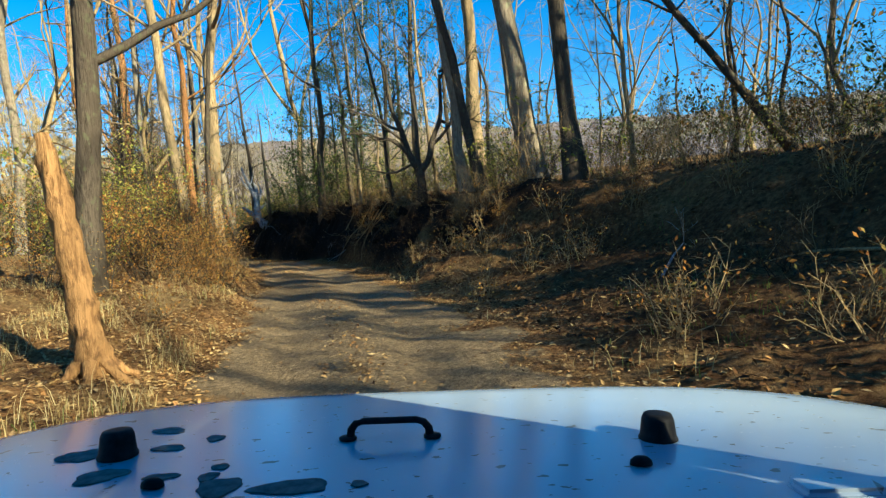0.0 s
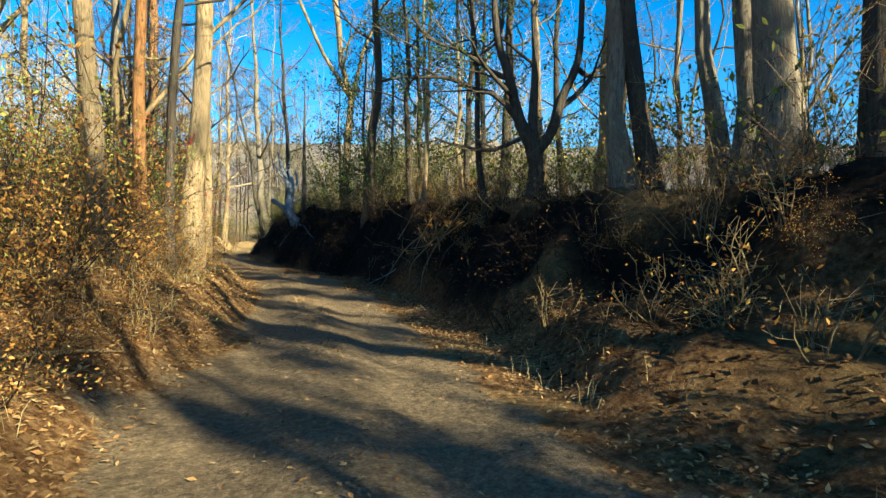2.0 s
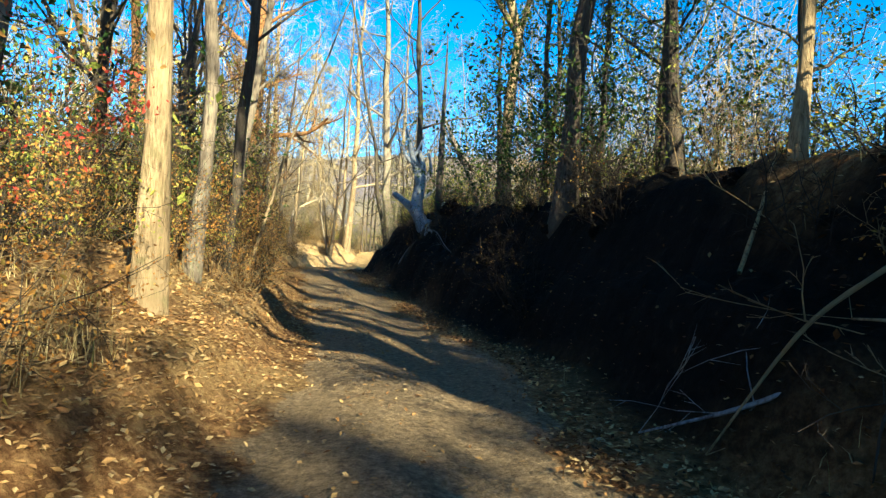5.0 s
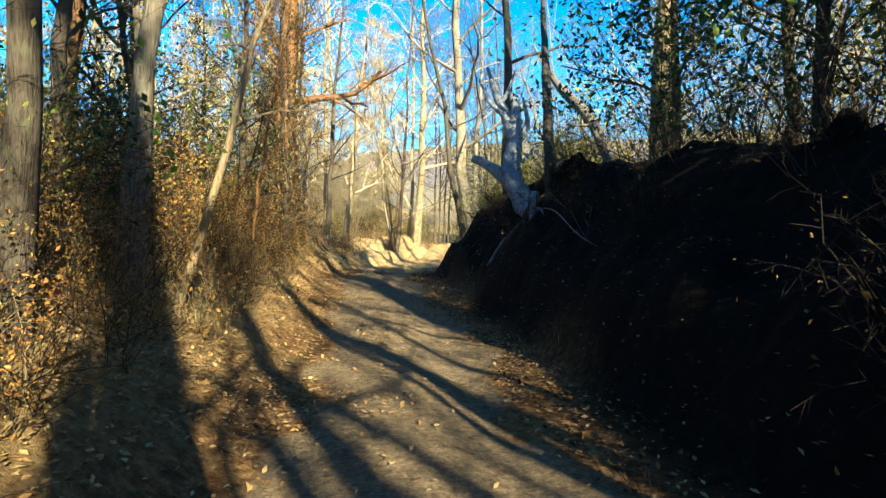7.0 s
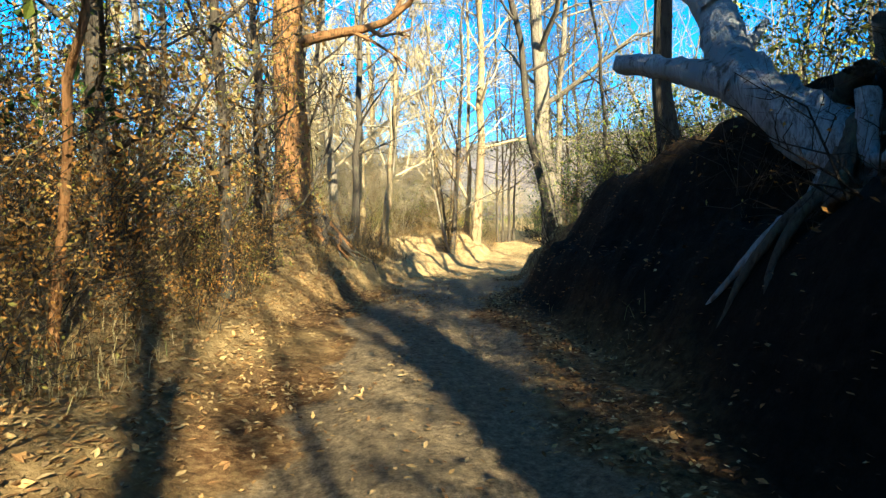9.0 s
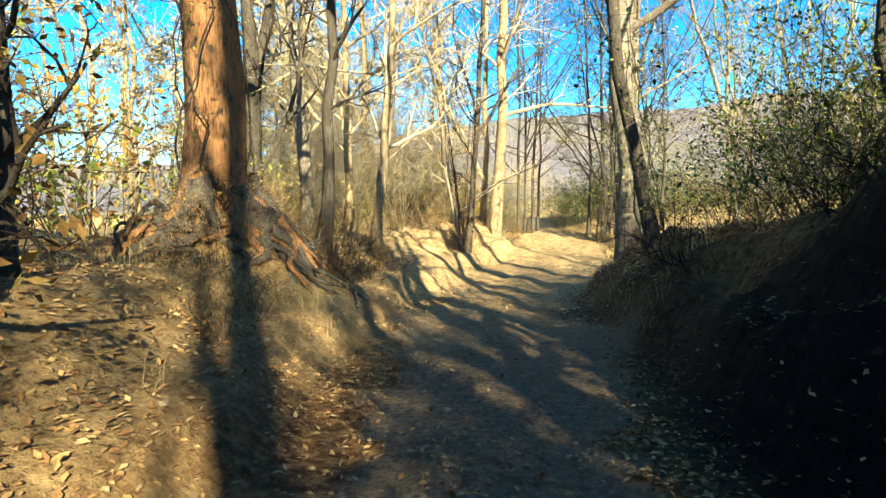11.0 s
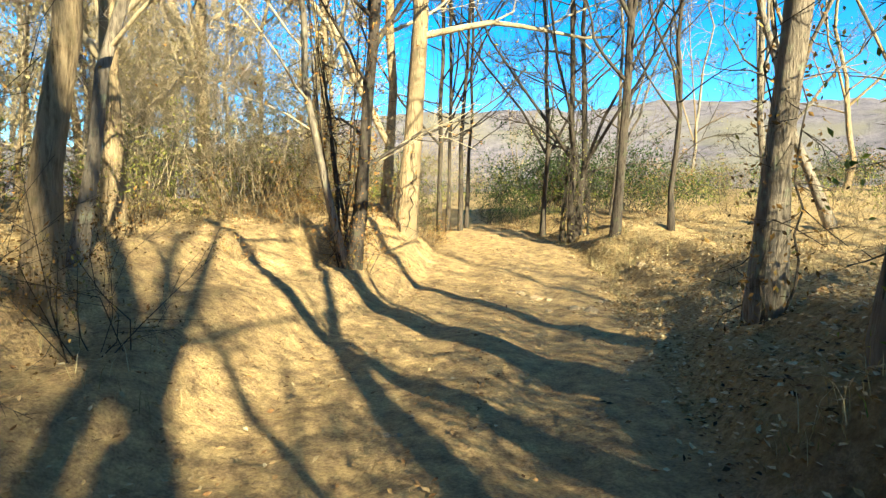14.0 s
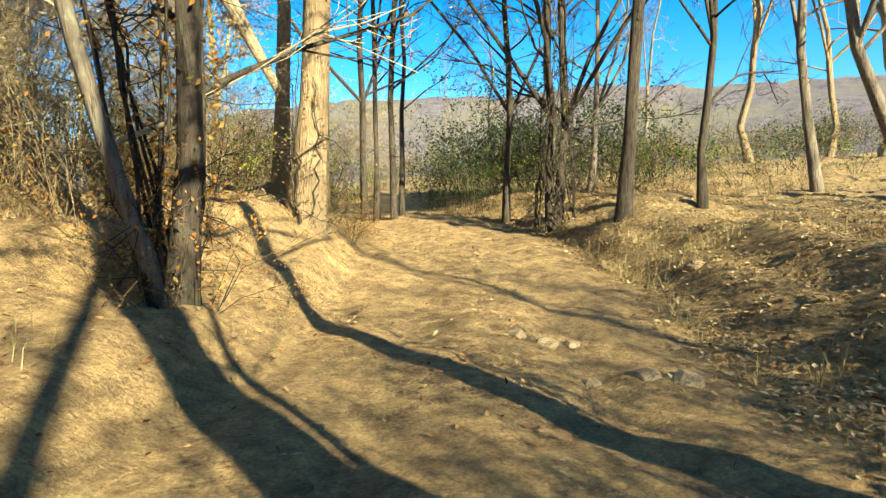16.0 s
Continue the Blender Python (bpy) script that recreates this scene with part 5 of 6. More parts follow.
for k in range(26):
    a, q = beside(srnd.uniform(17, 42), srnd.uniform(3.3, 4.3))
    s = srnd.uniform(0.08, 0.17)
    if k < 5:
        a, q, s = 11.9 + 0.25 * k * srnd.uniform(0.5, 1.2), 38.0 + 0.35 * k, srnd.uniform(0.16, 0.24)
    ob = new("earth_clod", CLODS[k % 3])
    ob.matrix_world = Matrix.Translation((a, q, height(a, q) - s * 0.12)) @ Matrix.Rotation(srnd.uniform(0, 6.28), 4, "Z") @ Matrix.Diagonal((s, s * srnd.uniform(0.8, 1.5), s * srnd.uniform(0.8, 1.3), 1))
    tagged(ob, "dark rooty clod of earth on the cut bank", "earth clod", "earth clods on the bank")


def dead_snag():
    """Leaning bleached trunk whose root plate sits in the cut bank."""
    top = new("dead_snag")
    bx, by = 11.5, 39.5
    bz = height(bx, by)
    top.matrix_world = Matrix.Translation((bx, by, bz))

    def rel(pts):
        return [(p[0] - bx, p[1] - by, p[2] - bz) for p in pts]
    tb = Buf()
    solid_limb(tb, rel([(12.1, 38.9, 1.0), (11.75, 39.2, 1.5), (11.45, 39.6, 1.95), (11.25, 40.2, 2.45), (11.3, 40.9, 2.95), (11.55, 41.5, 3.5), (11.72, 42.0, 3.95)]), [0.36, 0.31, 0.25, 0.225, 0.215, 0.20, 0.17], 18, 0.11, 1)
    part("trunk", tb.mesh("trunk", DEAD_WOOD), top)
    for k in range(16):
        r = np.random.default_rng(60 + k)
        a = -3.3 + 0.32 * k
        pts = []
        for q in range(5):
            rr = 0.22 + 0.24 * q
            aa = a + 0.25 * math.sin(q + k)
            xx, yy = bx + 0.1 + rr * math.cos(aa), by + rr * math.sin(aa)
            pts.append((xx, yy, height(xx, yy) + (0.55, 0.30, 0.16, 0.08, -0.08)[q] * r.uniform(0.5, 1.2)))
        rb = Buf()
        solid_limb(rb, rel(pts), [0.085, 0.065, 0.045, 0.03, 0.012], 7, 0.14, k)
        part("root", rb.mesh("root", BARK_DARK if k % 4 else DEAD_WOOD), top)
    for k, (pts, rad) in enumerate((
            ([(11.2, 40.5, 2.62), (11.02, 41.2, 2.95), (10.9, 41.8, 3.18), (10.77, 42.4, 3.34)], [0.17, 0.135, 0.12, 0.13]),
            ([(11.62, 41.7, 3.7), (11.66, 42.5, 4.4), (11.6, 43.5, 5.2), (11.67, 45.2, 6.5)], [0.2, 0.16, 0.12, 0.05]),
            ([(11.68, 41.9, 3.85), (11.85, 42.3, 4.5), (11.8, 42.8, 5.2)], [0.18, 0.13, 0.06]),
            ([(11.68, 41.9, 3.8), (12.05, 42.5, 4.1), (12.3, 43.0, 4.3), (12.45, 43.4, 4.6), (12.4, 43.7, 5.3)], [0.15, 0.12, 0.1, 0.07, 0.04]),
            ([(11.5, 41.2, 3.2), (11.95, 41.6, 3.35), (12.3, 41.9, 3.7)], [0.12, 0.08, 0.04]),
            ([(11.63, 42.6, 4.5), (11.3, 43.2, 5.0), (11.15, 43.9, 5.8)], [0.08, 0.06, 0.03]),
            ([(11.62, 43.2, 5.0), (11.95, 43.6, 5.5), (12.2, 43.9, 6.1)], [0.07, 0.05, 0.02]))):
        cb = Buf()
        solid_limb(cb, rel(pts), rad, 10, 0.10, 20 + k)
        part("limb", cb.mesh("limb", DEAD_WOOD), top, "sawn-off bleached limb" if k == 0 else "")
    tagged(top, "bleached dead tree snag with broken limbs on the bank", "tree")


dead_snag()


def log_thing(name, pts, rad, material, label, seed, sides=9, twigs=0):
    top = new(name)
    top.location = pts[0]
    o = np.array(pts[0])
    tb = Buf()
    solid_limb(tb, np.array(pts) - o, rad, sides, 0.09, seed)
    if twigs:
        r = np.random.default_rng(seed)
        for _ in range(twigs):
            i = int(r.integers(1, len(pts)))
            branch(tb, np.array(pts[i]) - o, r.normal(size=3) + np.array([0, 0, 0.4]), r.uniform(0.5, 1.2), rad[i] * 0.4, 1, r, 0.8, None, (0, 3, 2))
    part("wood", tb.mesh("wood", material), top)
    tagged(top, label, "fallen wood")


log_thing("leaning_limb", [(14.3, 49.2, 8.6), (14.1, 46.8, 7.0), (13.9, 44.4, 5.6), (13.8, 43.0, 5.0), (13.65, 41.6, 4.2), (13.5, 40.4, 3.3), (13.45, 40.0, height(13.45, 40.0))], [0.03, 0.09, 0.15, 0.15, 0.14, 0.13, 0.12], BARK_GREY, "mossy broken limb leaning down onto the bank", 3, 10, 5)
log_thing("leaning_limb", [(13.9, 47.2, 11.8), (13.3, 44.9, 9.1), (12.6, 42.4, 6.4), (12.2, 40.9, 4.7), (11.8, 39.5, 3.3), (11.62, 38.7, height(11.62, 38.7) - 0.1)], [0.02, 0.06, 0.09, 0.11, 0.12, 0.14], BARK_DARK, "dark broken trunk leaning over the bank", 4, 10, 3)
log_thing("fallen_branch", [(11.45, 39.2, height(11.45, 39.2) + 0.25), (11.3, 37.6, height(11.3, 37.6) + 0.3), (11.2, 36.2, height(11.2, 36.2) + 0.12), (11.15, 35.3, height(11.15, 35.3) + 0.04)], [0.014, 0.012, 0.010, 0.006], DEAD_WOOD, "long thin pale stick lying across the dark bank", 8, 6, 1)
log_thing("fallen_log", [(11.4, 21.8, height(11.4, 21.8) + 0.10), (12.3, 21.6, height(12.3, 21.6) + 0.10)], [0.06, 0.05], DEAD_WOOD, "short pale fallen log on the bank crest", 5)
for k, (yc, d, ang, ln) in enumerate(((23, 3.2, 2.2, 1.6), (24.5, 3.0, 0.6, 1.3), (21.8, 3.5, 1.2, 1.5), (53, 2.9, 1.2, 1.6), (20, -2.9, 2.4, 1.2), (33, -2.8, 2.2, 1.4), (34.5, -2.6, 2.9, 1.2), (38, -3.2, 2.0, 1.6), (41, -2.6, 2.6, 1.5), (50, -2.8, 1.9, 1.3), (22.3, 3.6, 1.9, 1.1), (23.2, 3.5, 2.7, 1.2), (7, 4.6, 0.4, 1.6), (5, 6.0, 1.4, 1.5), (13, -2.5, 0.9, 1.4), (57, 3.6, 0.4, 1.2))):
    x0, y0 = beside(yc, d)
    x1, y1 = x0 + ln * math.cos(ang), y0 + ln * math.sin(ang)
    xm, ym = (x0 + x1) / 2, (y0 + y1) / 2
    log_thing("fallen_branch", [(x0, y0, height(x0, y0) + 0.03), (xm, ym, height(xm, ym) + 0.10), (x1, y1, height(x1, y1) + 0.05)], [0.022, 0.017, 0.008], TWIG if k % 3 else DEAD_WOOD, "dry forked fallen branch lying on the bank", 60 + k, 6, 4)


for k in range(7):
    r = np.random.default_rng(880 + k)
    yc, d1 = 20.8 + 0.42 * k, r.uniform(3.7, 4.4)
    (x0, y0), (x1, y1) = beside(yc, d1), beside(yc + r.normal() * 0.3, d1 - r.uniform(0.6, 1.3))
    xm, ym = (x0 + x1) / 2 - 0.12, (y0 + y1) / 2 + r.normal() * 0.15
    log_thing("hanging_root", [(x0, y0, height(x0, y0) + 0.02), (xm, ym, height(xm, ym) + r.uniform(0.25, 0.5)), (x1 - 0.05, y1, height(x1, y1) + r.uniform(0.05, 0.3)), (x1 - 0.1, y1, height(x1 - 0.1, y1) + 0.0)], [0.018, 0.016, 0.012, 0.005], TWIG if k % 4 else BARK_DARK, "thin bare brown root hanging down the cut bank", 880 + k, 6, 2)


def broken_trunk():
    top = new("broken_trunk")
    x, y = 0.1, 6.75
    top.matrix_world = Matrix.Translation((x, y, height(x, y)))
    tb = Buf()
    solid_limb(tb, [(0.06, 0, -0.3), (0.02, 0, 0.15), (-0.04, 0, 0.7), (-0.08, 0.02, 1.4), (-0.15, 0.04, 2.0), (-0.2, 0.05, 2.4)], [0.22, 0.15, 0.125, 0.12, 0.105, 0.06], 16, 0.16, 9)
    part("trunk", tb.mesh("trunk", STUMP_WOOD), top)
    for k in range(6):
        a = k * 1.05 + 0.3
        rb = Buf()
        solid_limb(rb, [(0.12 * math.cos(a), 0.12 * math.sin(a), 0.14), (0.24 * math.cos(a), 0.24 * math.sin(a), 0.0), (0.42 * math.cos(a), 0.42 * math.sin(a), -0.12)], [0.07, 0.055, 0.03], 8, 0.08, k)
        part("root", rb.mesh("root", STUMP_WOOD), top)
    tagged(top, "broken orange-brown trunk with peeled bark", "tree stump")


broken_trunk()


def crooked_tree():
    """The dark spreading tree on the bank."""
    r = np.random.default_rng(77)
    top = new("tree")
    x, y = 11.15, 18.35
    z = height(x, y)
    top.matrix_world = Matrix.Translation((x, y, z))
    tb, cb, lb, tips = Buf(), Buf(), Buf(), []
    solid_limb(tb, [(0, 0, -0.5), (0.0, 0, 0.2), (0.08, 0.05, 0.7), (0.05, 0.1, 1.15), (-0.3, 0.2, 1.7), (-0.45, 0.3, 2.6), (-0.85, 0.3, 3.4), (-0.9, 0.35, 5.0)], [0.30, 0.20, 0.16, 0.17, 0.12, 0.10, 0.08, 0.05], 12, 0.08, 7)
    solid_limb(tb, [(0.06, 0.08, 1.05), (0.4, -0.1, 1.5), (0.55, -0.2, 2.3), (0.95, -0.3, 3.0), (1.0, -0.3, 4.6)], [0.14, 0.12, 0.10, 0.08, 0.05], 9, 0.08, 8)
    solid_limb(tb, [(0.05, 0.1, 1.1), (0.02, 0.15, 1.9), (0.15, 0.2, 2.8), (0.05, 0.2, 4.2)], [0.12, 0.10, 0.08, 0.05], 9, 0.08, 9)
    for p, dv, ln, rr in (((-0.3, 0.2, 1.7), (-1, 0.3, 0.3), 2.6, 0.08), ((-0.15, 0.15, 1.4), (-1, 0.5, 0.05), 2.2, 0.06), ((0.5, -0.15, 2.0), (1, -0.3, 0.35), 2.6, 0.07), ((-0.45, 0.28, 2.6), (-0.7, 0.6, 0.6), 2.6, 0.07), ((-0.85, 0.3, 3.4), (0.8, 0.2, 0.7), 2.4, 0.06), ((0.1, 0.2, 2.4), (0.4, 0.6, 0.5), 2.2, 0.06), ((-0.4, 0.25, 2.2), (-0.9, -0.3, 0.5), 2.2, 0.06), ((0.98, -0.3, 4.4), (0.3, -0.5, 0.9), 2.6, 0.05), ((-0.9, 0.35, 4.9), (-0.5, 0.1, 0.9), 2.8, 0.05), ((0.05, 0.2, 4.1), (0.3, -0.2, 0.9), 2.6, 0.05), ((0.9, -0.27, 2.9), (0.9, 0.5, 0.2), 2.6, 0.07), ((1.0, -0.3, 4.7), (0.9, 0.2, 0.6), 2.6, 0.06)):
        branch(cb, p, dv, ln, rr, 0, r, 0.95, tips, (5, 4, 3), 0.24, 0.04)
    tp = np.array(tips)
    lb.leaves(tp[r.integers(0, len(tp), 2600)] + r.normal(size=(2600, 3)) * 0.12, 0.035, r)
    part("trunk", tb.mesh("trunk", BARK_DARK), top)
    part("crown", cb.mesh("crown", BARK_DARK), top)
    part("foliage", lb.mesh("foliage", LEAF_EVERGREEN, False), top)
    tagged(top, "dark crooked tree with low spreading limbs on the bank", "tree")


crooked_tree()



def vine_cover(x, y, lean, r, tall, leaf, leaf_n, seed, label, stems=9):
    """Climbing stems and leaves wound round a trunk."""
    rr = np.random.default_rng(seed)
    top = new("vine")
    top.matrix_world = Matrix.Translation((x, y, height(x, y)))
    sb, lb, pts_all = Buf(), Buf(), []
    for k in range(stems):
        a0, turn_ = rr.uniform(0, 6.28), rr.normal() * 0.5
        hh = np.linspace(-0.1, tall * rr.uniform(0.5, 1.0), 14)
        out = r * (1.1 - 0.5 * hh / tall) + 0.02 + 0.10 * rr.random(14) * rr.random()
        a = a0 + turn_ * hh + rr.normal(size=14) * 0.2
        pts = np.stack([lean[0] * hh + out * np.cos(a), lean[1] * hh + out * np.sin(a), hh], 1)
        sb.tube(pts, np.linspace(0.018, 0.006, 14), 4)
        pts_all.append(pts)
        for _ in range(9):
            i = int(rr.integers(1, 13))
            branch(sb, pts[i], (math.cos(a[i]), math.sin(a[i]), rr.normal() * 0.6), rr.uniform(0.25, 0.8), 0.007, 2, rr, 1.0, None, (0, 0, 3), 0.3, -0.05)
    tp = np.concatenate(pts_all)
    lb.leaves(tp[rr.integers(0, len(tp), leaf_n)] + rr.normal(size=(leaf_n, 3)) * np.array([0.16, 0.16, 0.3]), 0.032, rr)
    part("stem", sb.mesh("stem", BARK_DARK), top)
    part("foliage", lb.mesh("foliage", leaf, False), top)
    tagged(top, label, "vine")


vine_cover(9.85, 62.7, (0.07, 0), 0.13, 9, LEAF_RUST, 1500, 1, "withered brown vine climbing a dark trunk")
vine_cover(9.72, 62.65, (-0.13, 0), 0.09, 7, LEAF_RUST, 700, 2, "withered brown vine climbing a leaning trunk")
vine_cover(12.75, 54.4, (-0.06, 0), 0.25, 7, LEAF_OLIVE, 900, 3, "olive-leaved ivy climbing a pale trunk", 7)
vine_cover(12.15, 51.9, (-0.17, 0), 0.14, 5, LEAF_OLIVE, 200, 4, "green ivy climbing a grey trunk", 3)
vine_cover(13.6, 56.8, (0, 0), 0.16, 5, LEAF_BROWN, 700, 8, "withered vine on a grey trunk beside the track", 4)
vine_cover(16.65, 67.8, (0.02, 0), 0.34, 5, LEAF_OLIVE, 300, 6, "tangled vine on a tree clump", 20)
vine_cover(5.65, 73.2, (0, 0), 0.26, 6, LEAF_OLIVE, 500, 7, "dry vine climbing a pale trunk")

vine_cover(4.7, 51.8, (0, 0), 0.56, 7, LEAF_OLIVE, 650, 11, "sparse olive-leaved ivy on a huge old trunk", 7)
vine_cover(11.45, 67.0, (0.03, 0), 0.28, 3, LEAF_RUST, 160, 12, "withered vine at the foot of a tall pale trunk", 5)

# gnarled roots of the old tree, hanging down its earth mound
for k in range(46):
    r = np.random.default_rng(700 + k)
    a0 = -2.2 + 3.9 * (k % 23) / 22 + r.normal() * 0.1
    x0, y0, z0 = OLD_TREE.location
    thick = k < 23
    start_, reach, pts = r.uniform(0.30, 0.48) if thick else r.uniform(0.5, 1.0), r.uniform(0.9, 1.7), []
    for q in range(7):
        f_ = q / 6
        aa = a0 + r.uniform(0.2, 0.5) * math.sin(2.6 * f_ + k) + r.normal() * 0.10
        xx, yy = x0 + (start_ + reach * f_) * math.cos(aa), y0 + (start_ + reach * f_) * math.sin(aa)
        up = (0.42, 0.24, 0.20, 0.14, 0.10, 0.04, -0.08)[q] if thick else (-0.05, 0.12, 0.20, 0.16, 0.22, 0.10, -0.05)[q]
        pts.append((xx - x0, yy - y0, height(xx, yy) + up * r.uniform(0.6, 1.4) - z0))
    rbuf = Buf()
    w = r.uniform(0.6, 1.1) * (1.0 if thick else 0.42)
    solid_limb(rbuf, pts, [0.20 * w, 0.15 * w, 0.12 * w, 0.10 * w, 0.08 * w, 0.06 * w, 0.02], 9, 0.16, 740 + k)
    part("root", rbuf.mesh("root", BARK_DARK if k % 3 else BARK_ORANGE), OLD_TREE)

# ---- the vehicle's front ----
PAINT, n, b = mat("sky_tinted_white_paint", 0.22)
b.inputs["Specular IOR Level"].default_value = 0.6
b.inputs["Coat Weight"].default_value = 1.0
b.inputs["Coat Roughness"].default_value = 0.16
v = coords(n)
spk = ramp(n, noise_tex(n, coords(n, (1, 1.6, 1)), 34, 3, 0.5), [(0.655, (0, 0, 0)), (0.68, (1, 1, 1))])
dirt = spk
# white paint tinted blue: the sky's reflection is put into the base colour
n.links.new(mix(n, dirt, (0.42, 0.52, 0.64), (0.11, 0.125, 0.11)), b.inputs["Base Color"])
n.links.new(ramp(n, dirt, [(0.0, (0.22, 0.22, 0.22)), (1.0, (0.7, 0.7, 0.7))]), b.inputs["Roughness"])
MUD, n, b = mat("dried_mud", 0.85)
n.links.new(ramp(n, noise_tex(n, coords(n), 45, 5), [(0.3, (0.10, 0.10, 0.095)), (0.7, (0.24, 0.23, 0.21))]), b.inputs["Base Color"])
RUBBER, n, b = mat("black_rubber", 0.45)
n.links.new(ramp(n, noise_tex(n, coords(n), 60, 4), [(0.3, (0.012, 0.012, 0.013)), (0.7, (0.03, 0.03, 0.032))]), b.inputs["Base Color"])
METAL, n, b = mat("grey_metal", 0.4)
b.inputs["Metallic"].default_value = 1.0
n.links.new(ramp(n, noise_tex(n, coords(n), 30, 4), [(0.3, (0.25, 0.25, 0.25)), (0.7, (0.5, 0.5, 0.5))]), b.inputs["Base Color"])

start = pose(*PATH[0][1:])
car = new("off_road_vehicle")
car.matrix_world = start @ Matrix(((1, 0, 0, 0), (0, 0, 1, 0), (0, -1, 0, 0), (0, 0, 0, 1))) @ Matrix.Rotation(radians(-1.8), 4, "Y")
TOP = -0.318


def hood_edge(x):
    return 0.75 + 0.57 * max(0.0, 1 - (abs(x) / 0.98) ** 3.2) ** (1 / 3.2)


def hood_mesh():
    xs = 0.972 * np.sin(np.linspace(-math.pi / 2, math.pi / 2, 61))
    rows = list(np.linspace(0, 1, 26))
    vv, fc = [], []
    for x in xs:
        e = hood_edge(x - 0.0)
        crown = TOP - 0.028 * (abs(x) / 0.95) ** 4
        for t in rows:
            vv.append((x, 0.42 + (e - 0.42) * t, crown - 0.006 * t * t))
        for a in (0.25, 0.6, 1.0):
            vv.append((x, e + 0.03 * math.sin(a * math.pi / 2), crown - 0.006 - 0.03 * (1 - math.cos(a * math.pi / 2))))
        vv.append((x, e + 0.028, crown - 0.12))
        vv.append((x, e - 0.03, crown - 0.12))
    m = 31
    for i in range(60):
        for j in range(m - 1):
            a = i * m + j
            fc.append((a, a + m, a + m + 1, a + 1))
    return mesh_from("hood", vv, fc, PAINT)


def lathe(profile, sides, material, name):
    bb = Buf()
    bb.tube([(0, 0, h) for _, h in profile], [q for q, _ in profile], sides, True)
    return bb.mesh(name, material)


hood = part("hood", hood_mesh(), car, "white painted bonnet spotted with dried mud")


def mud_splash(x, y, rx, ry, seed):
    """A thin dried splash with a wavy rim."""
    r = np.random.default_rng(seed)
    ph = r.uniform(0, 6.28, 4)
    a = np.arange(28) * 2 * math.pi / 28
    k = 1 + 0.13 * np.sin(2 * a + ph[0]) + 0.10 * np.sin(3 * a + ph[1]) + 0.07 * np.sin(5 * a + ph[2]) + 0.04 * np.sin(8 * a + ph[3])
    rim = [(rx * q * math.cos(t), ry * q * math.sin(t), 0.0) for q, t in zip(k, a)]
    inner = [(0.94 * p[0], 0.94 * p[1], 0.0014) for p in rim]
    fc = [(i, (i + 1) % 28, 28 + (i + 1) % 28, 28 + i) for i in range(28)] + [tuple(range(28, 56))]
    ob = part("mud_splash", mesh_from("mud_splash", rim + inner, fc, MUD, False), car)
    ob.location = (x, y, TOP - 0.028 * (abs(x) / 0.95) ** 4 - 0.006 * ((y - 0.42) / (hood_edge(x) - 0.42)) ** 2 + 0.0008)
    return ob


for k, q in enumerate(((-0.518, 0.856, 0.034, 0.030), (-0.319, 0.796, 0.034, 0.030), (-0.35, 0.835, 0.012, 0.02), (-0.217, 0.788, 0.049, 0.028), (-0.472, 0.974, 0.025, 0.018), (-0.605, 0.959, 0.042, 0.03), (-0.422, 0.842, 0.027, 0.013), (-0.411, 1.018, 0.018, 0.015), (-0.520, 1.077, 0.033, 0.018), (-0.125, 0.792, 0.013, 0.010), (-0.347, 0.875, 0.012, 0.014), (-0.57, 1.0, 0.02, 0.014))):
    mud_splash(*q, 900 + k)
stop = lathe([(0.031, 0), (0.031, 0.004), (0.0285, 0.008), (0.0255, 0.034), (0.022, 0.042), (0.012, 0.0435)], 24, RUBBER, "hood_bumper")
for x in (-0.542, 0.342):
    part("hood_bumper", stop, car, "black rubber windscreen stop").location = (x, 0.945, TOP - 0.004)
bb = Buf()
bb.tube([(-0.068, 0, 0), (-0.066, 0, 0.016), (-0.058, 0, 0.026), (-0.045, 0, 0.030), (0.045, 0, 0.030), (0.058, 0, 0.026), (0.066, 0, 0.016), (0.068, 0, 0)], [0.008, 0.007, 0.0065, 0.006, 0.006, 0.0065, 0.007, 0.008], 10)
for s in (-1, 1):
    bb.tube([(s * 0.072, 0, 0), (s * 0.072, 0, 0.004), (s * 0.072, 0, 0.006)], [0.015, 0.015, 0.008], 16, True)
loop = part("tie_down_loop", bb.mesh("tie_down_loop", RUBBER), car, "black metal tie-down loop")
loop.location = (-0.10, 0.985, TOP - 0.001)
nz = lathe([(0.014, 0), (0.013, 0.006), (0.008, 0.011), (0.003, 0.012)], 12, RUBBER, "washer_nozzle")
for x, yy in ((-0.415, 0.805), (0.275, 0.83)):
    q = part("washer_nozzle", nz, car)
    q.location, q.scale = (x, yy, TOP), (1.2, 0.8, 1)


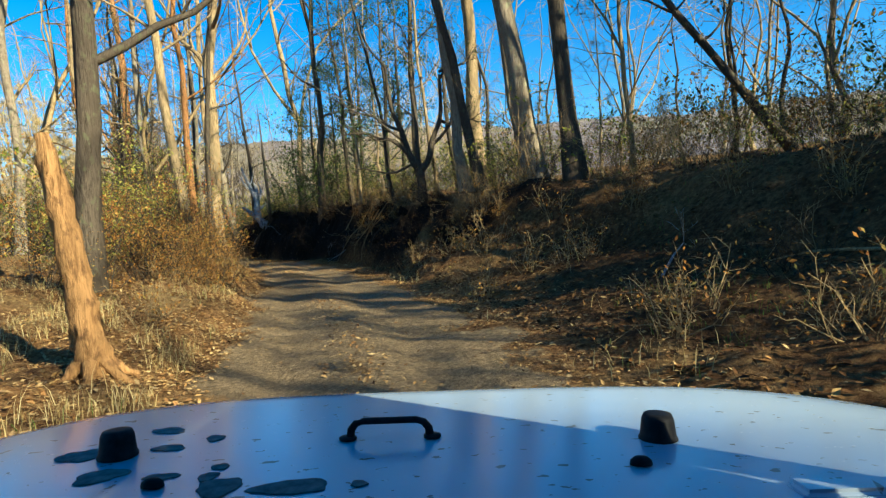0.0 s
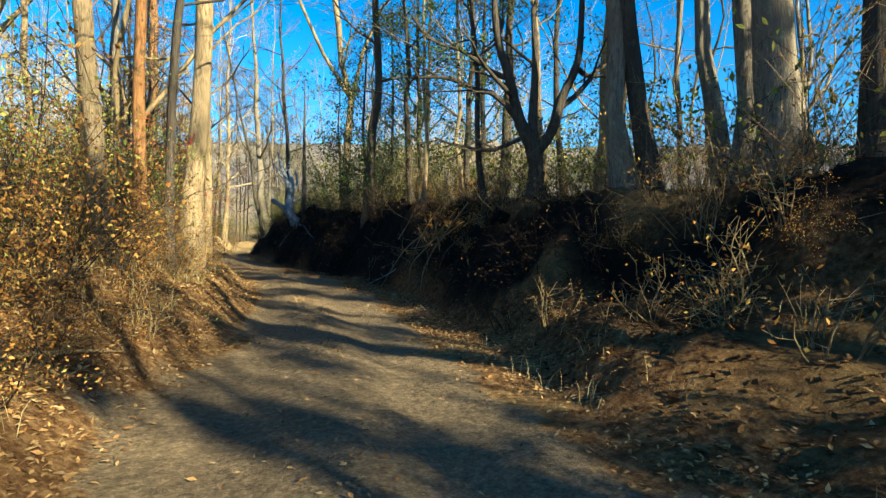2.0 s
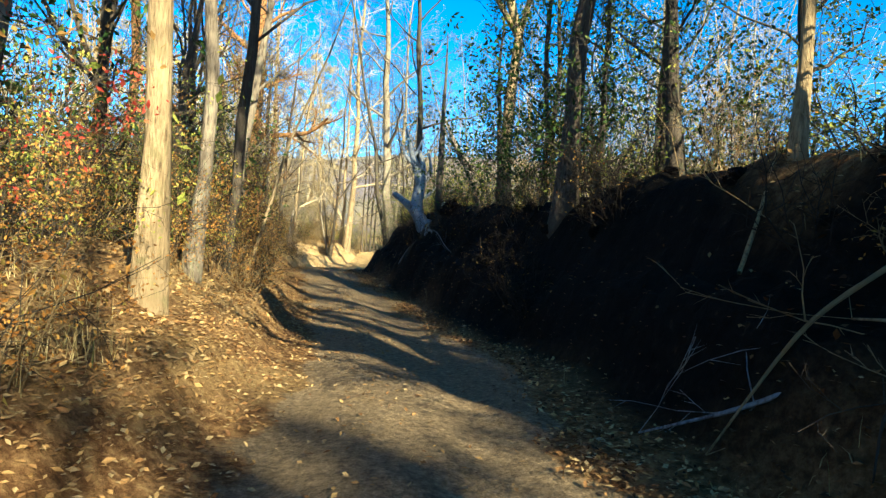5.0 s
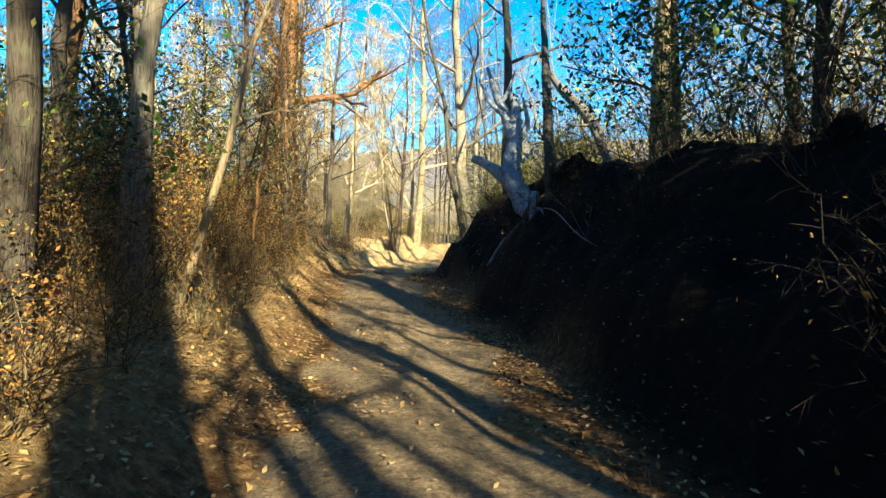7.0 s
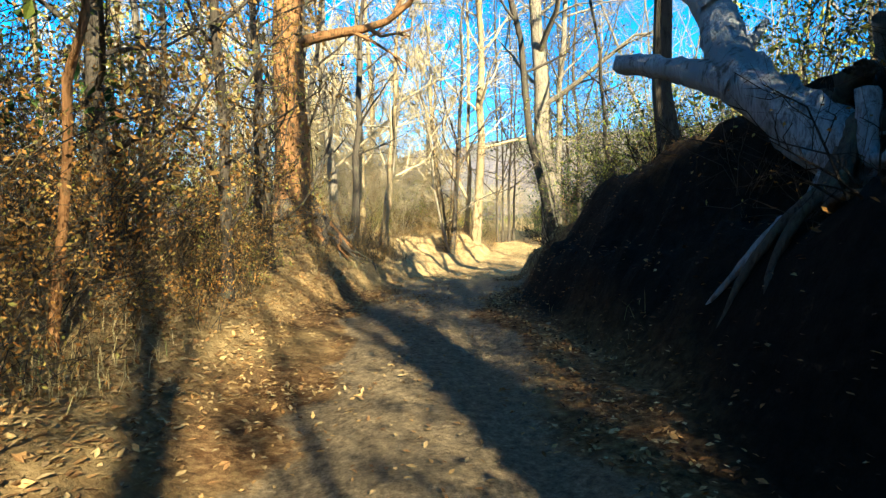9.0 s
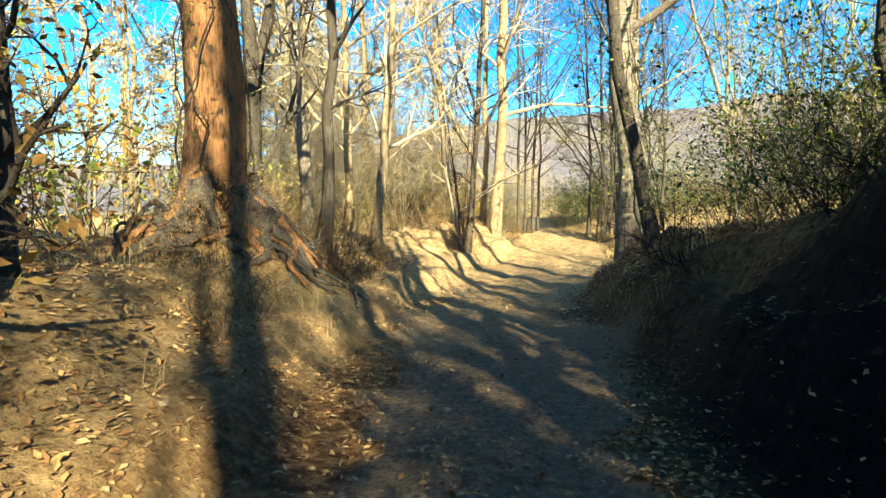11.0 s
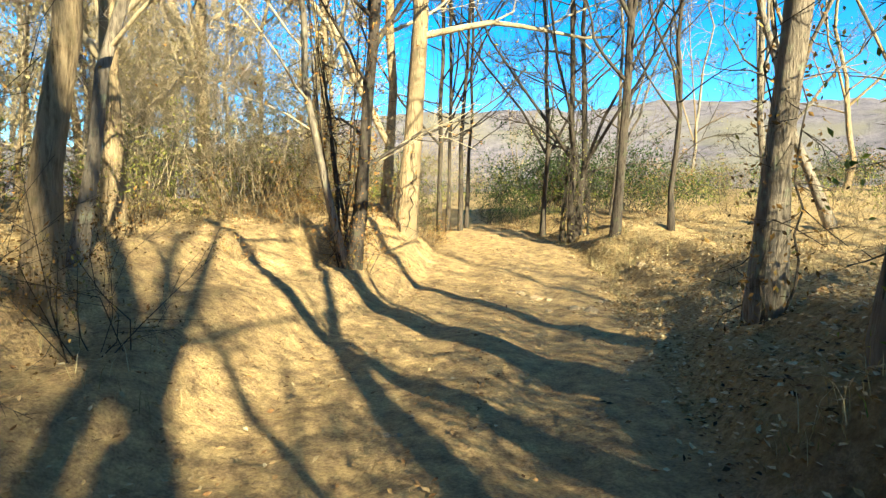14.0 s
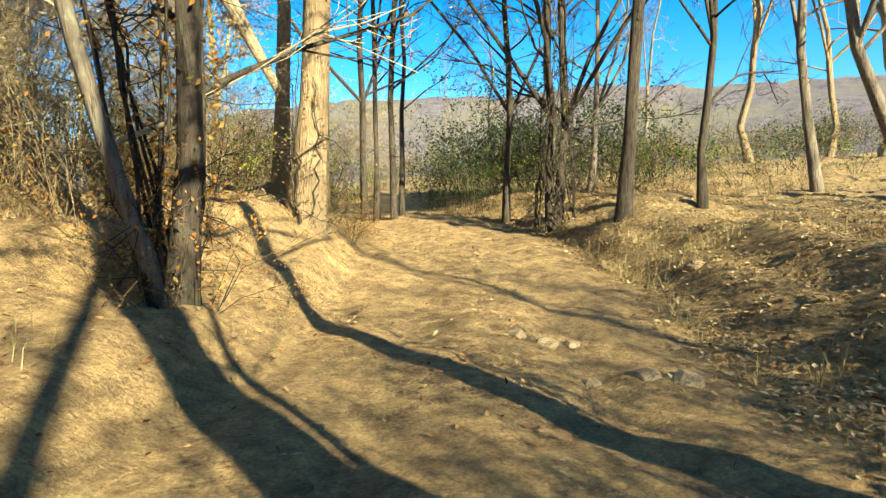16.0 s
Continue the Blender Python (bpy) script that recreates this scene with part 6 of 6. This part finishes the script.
def box_part(name, size, at_, material, bevel=0.02, label=""):
    bm = bmesh.new()
    bmesh.ops.create_cube(bm, size=1)
    for q in bm.verts:
        q.co = Vector((q.co.x * size[0], q.co.y * size[1], q.co.z * size[2]))
    bmesh.ops.bevel(bm, geom=bm.edges[:], offset=bevel, segments=3, affect="EDGES")
    m = bpy.data.meshes.new(name)
    bm.to_mesh(m)
    bm.free()
    m.materials.append(material)
    ob = part(name, m, car, label)
    ob.location = at_
    return ob


for s in (-1, 1):
    h = box_part("windscreen_hinge", (0.11, 0.05, 0.022), (s * 0.49, 0.73, TOP - 0.004), PAINT, 0.008)
    box_part("hinge_knuckle", (0.045, 0.03, 0.04), (s * 0.60, 0.74, TOP), PAINT, 0.012)
    box_part("fender", (0.34, 0.95, 0.10), (s * 0.80, 0.72, TOP - 0.20), PAINT, 0.04)
    wheel = lathe([(0.16, -0.11), (0.36, -0.12), (0.39, -0.09), (0.395, 0.0), (0.39, 0.09), (0.36, 0.12), (0.16, 0.11)], 40, RUBBER, "tyre")
    ty = part("wheel", wheel, car)
    ty.matrix_basis = pose(s * 0.78, 0.78, -1.13, 0, 90, 0)
    rim = part("rim", lathe([(0.02, -0.08), (0.17, -0.09), (0.20, -0.02), (0.20, 0.08), (0.17, 0.09), (0.02, 0.07)], 32, METAL, "rim"), ty)
box_part("front_body", (1.24, 0.80, 0.55), (0, 0.80, TOP - 0.41), PAINT, 0.03)
box_part("front_bumper", (1.55, 0.14, 0.16), (0, 1.30, TOP - 0.66), RUBBER, 0.03)
# unseen cab shell added to shade the bonnet; sides and rear are solid
for s in (-1, 1):
    pl = Buf()
    pl.tube([(s * 0.80, 0.56, TOP), (s * 0.78, 0.47, 0.08), (s * 0.74, 0.40, 0.46)], [0.045, 0.04, 0.04], 10, True)
    part("windscreen_pillar", pl.mesh("windscreen_pillar", PAINT), car)
    box_part("shade_side_panel", (0.06, 1.70, 1.42), (s * 0.82, -0.44, -0.24), RUBBER, 0.02)
box_part("shade_rear_panel", (1.6, 0.06, 1.42), (0, -1.32, -0.24), RUBBER, 0.02)
box_part("roof", (1.66, 1.80, 0.06), (0, -0.44, 0.50), RUBBER, 0.025, "unseen black roof that shades the bonnet")
tagged(car, "front of a white off-road vehicle with mud-spotted bonnet", "vehicle")
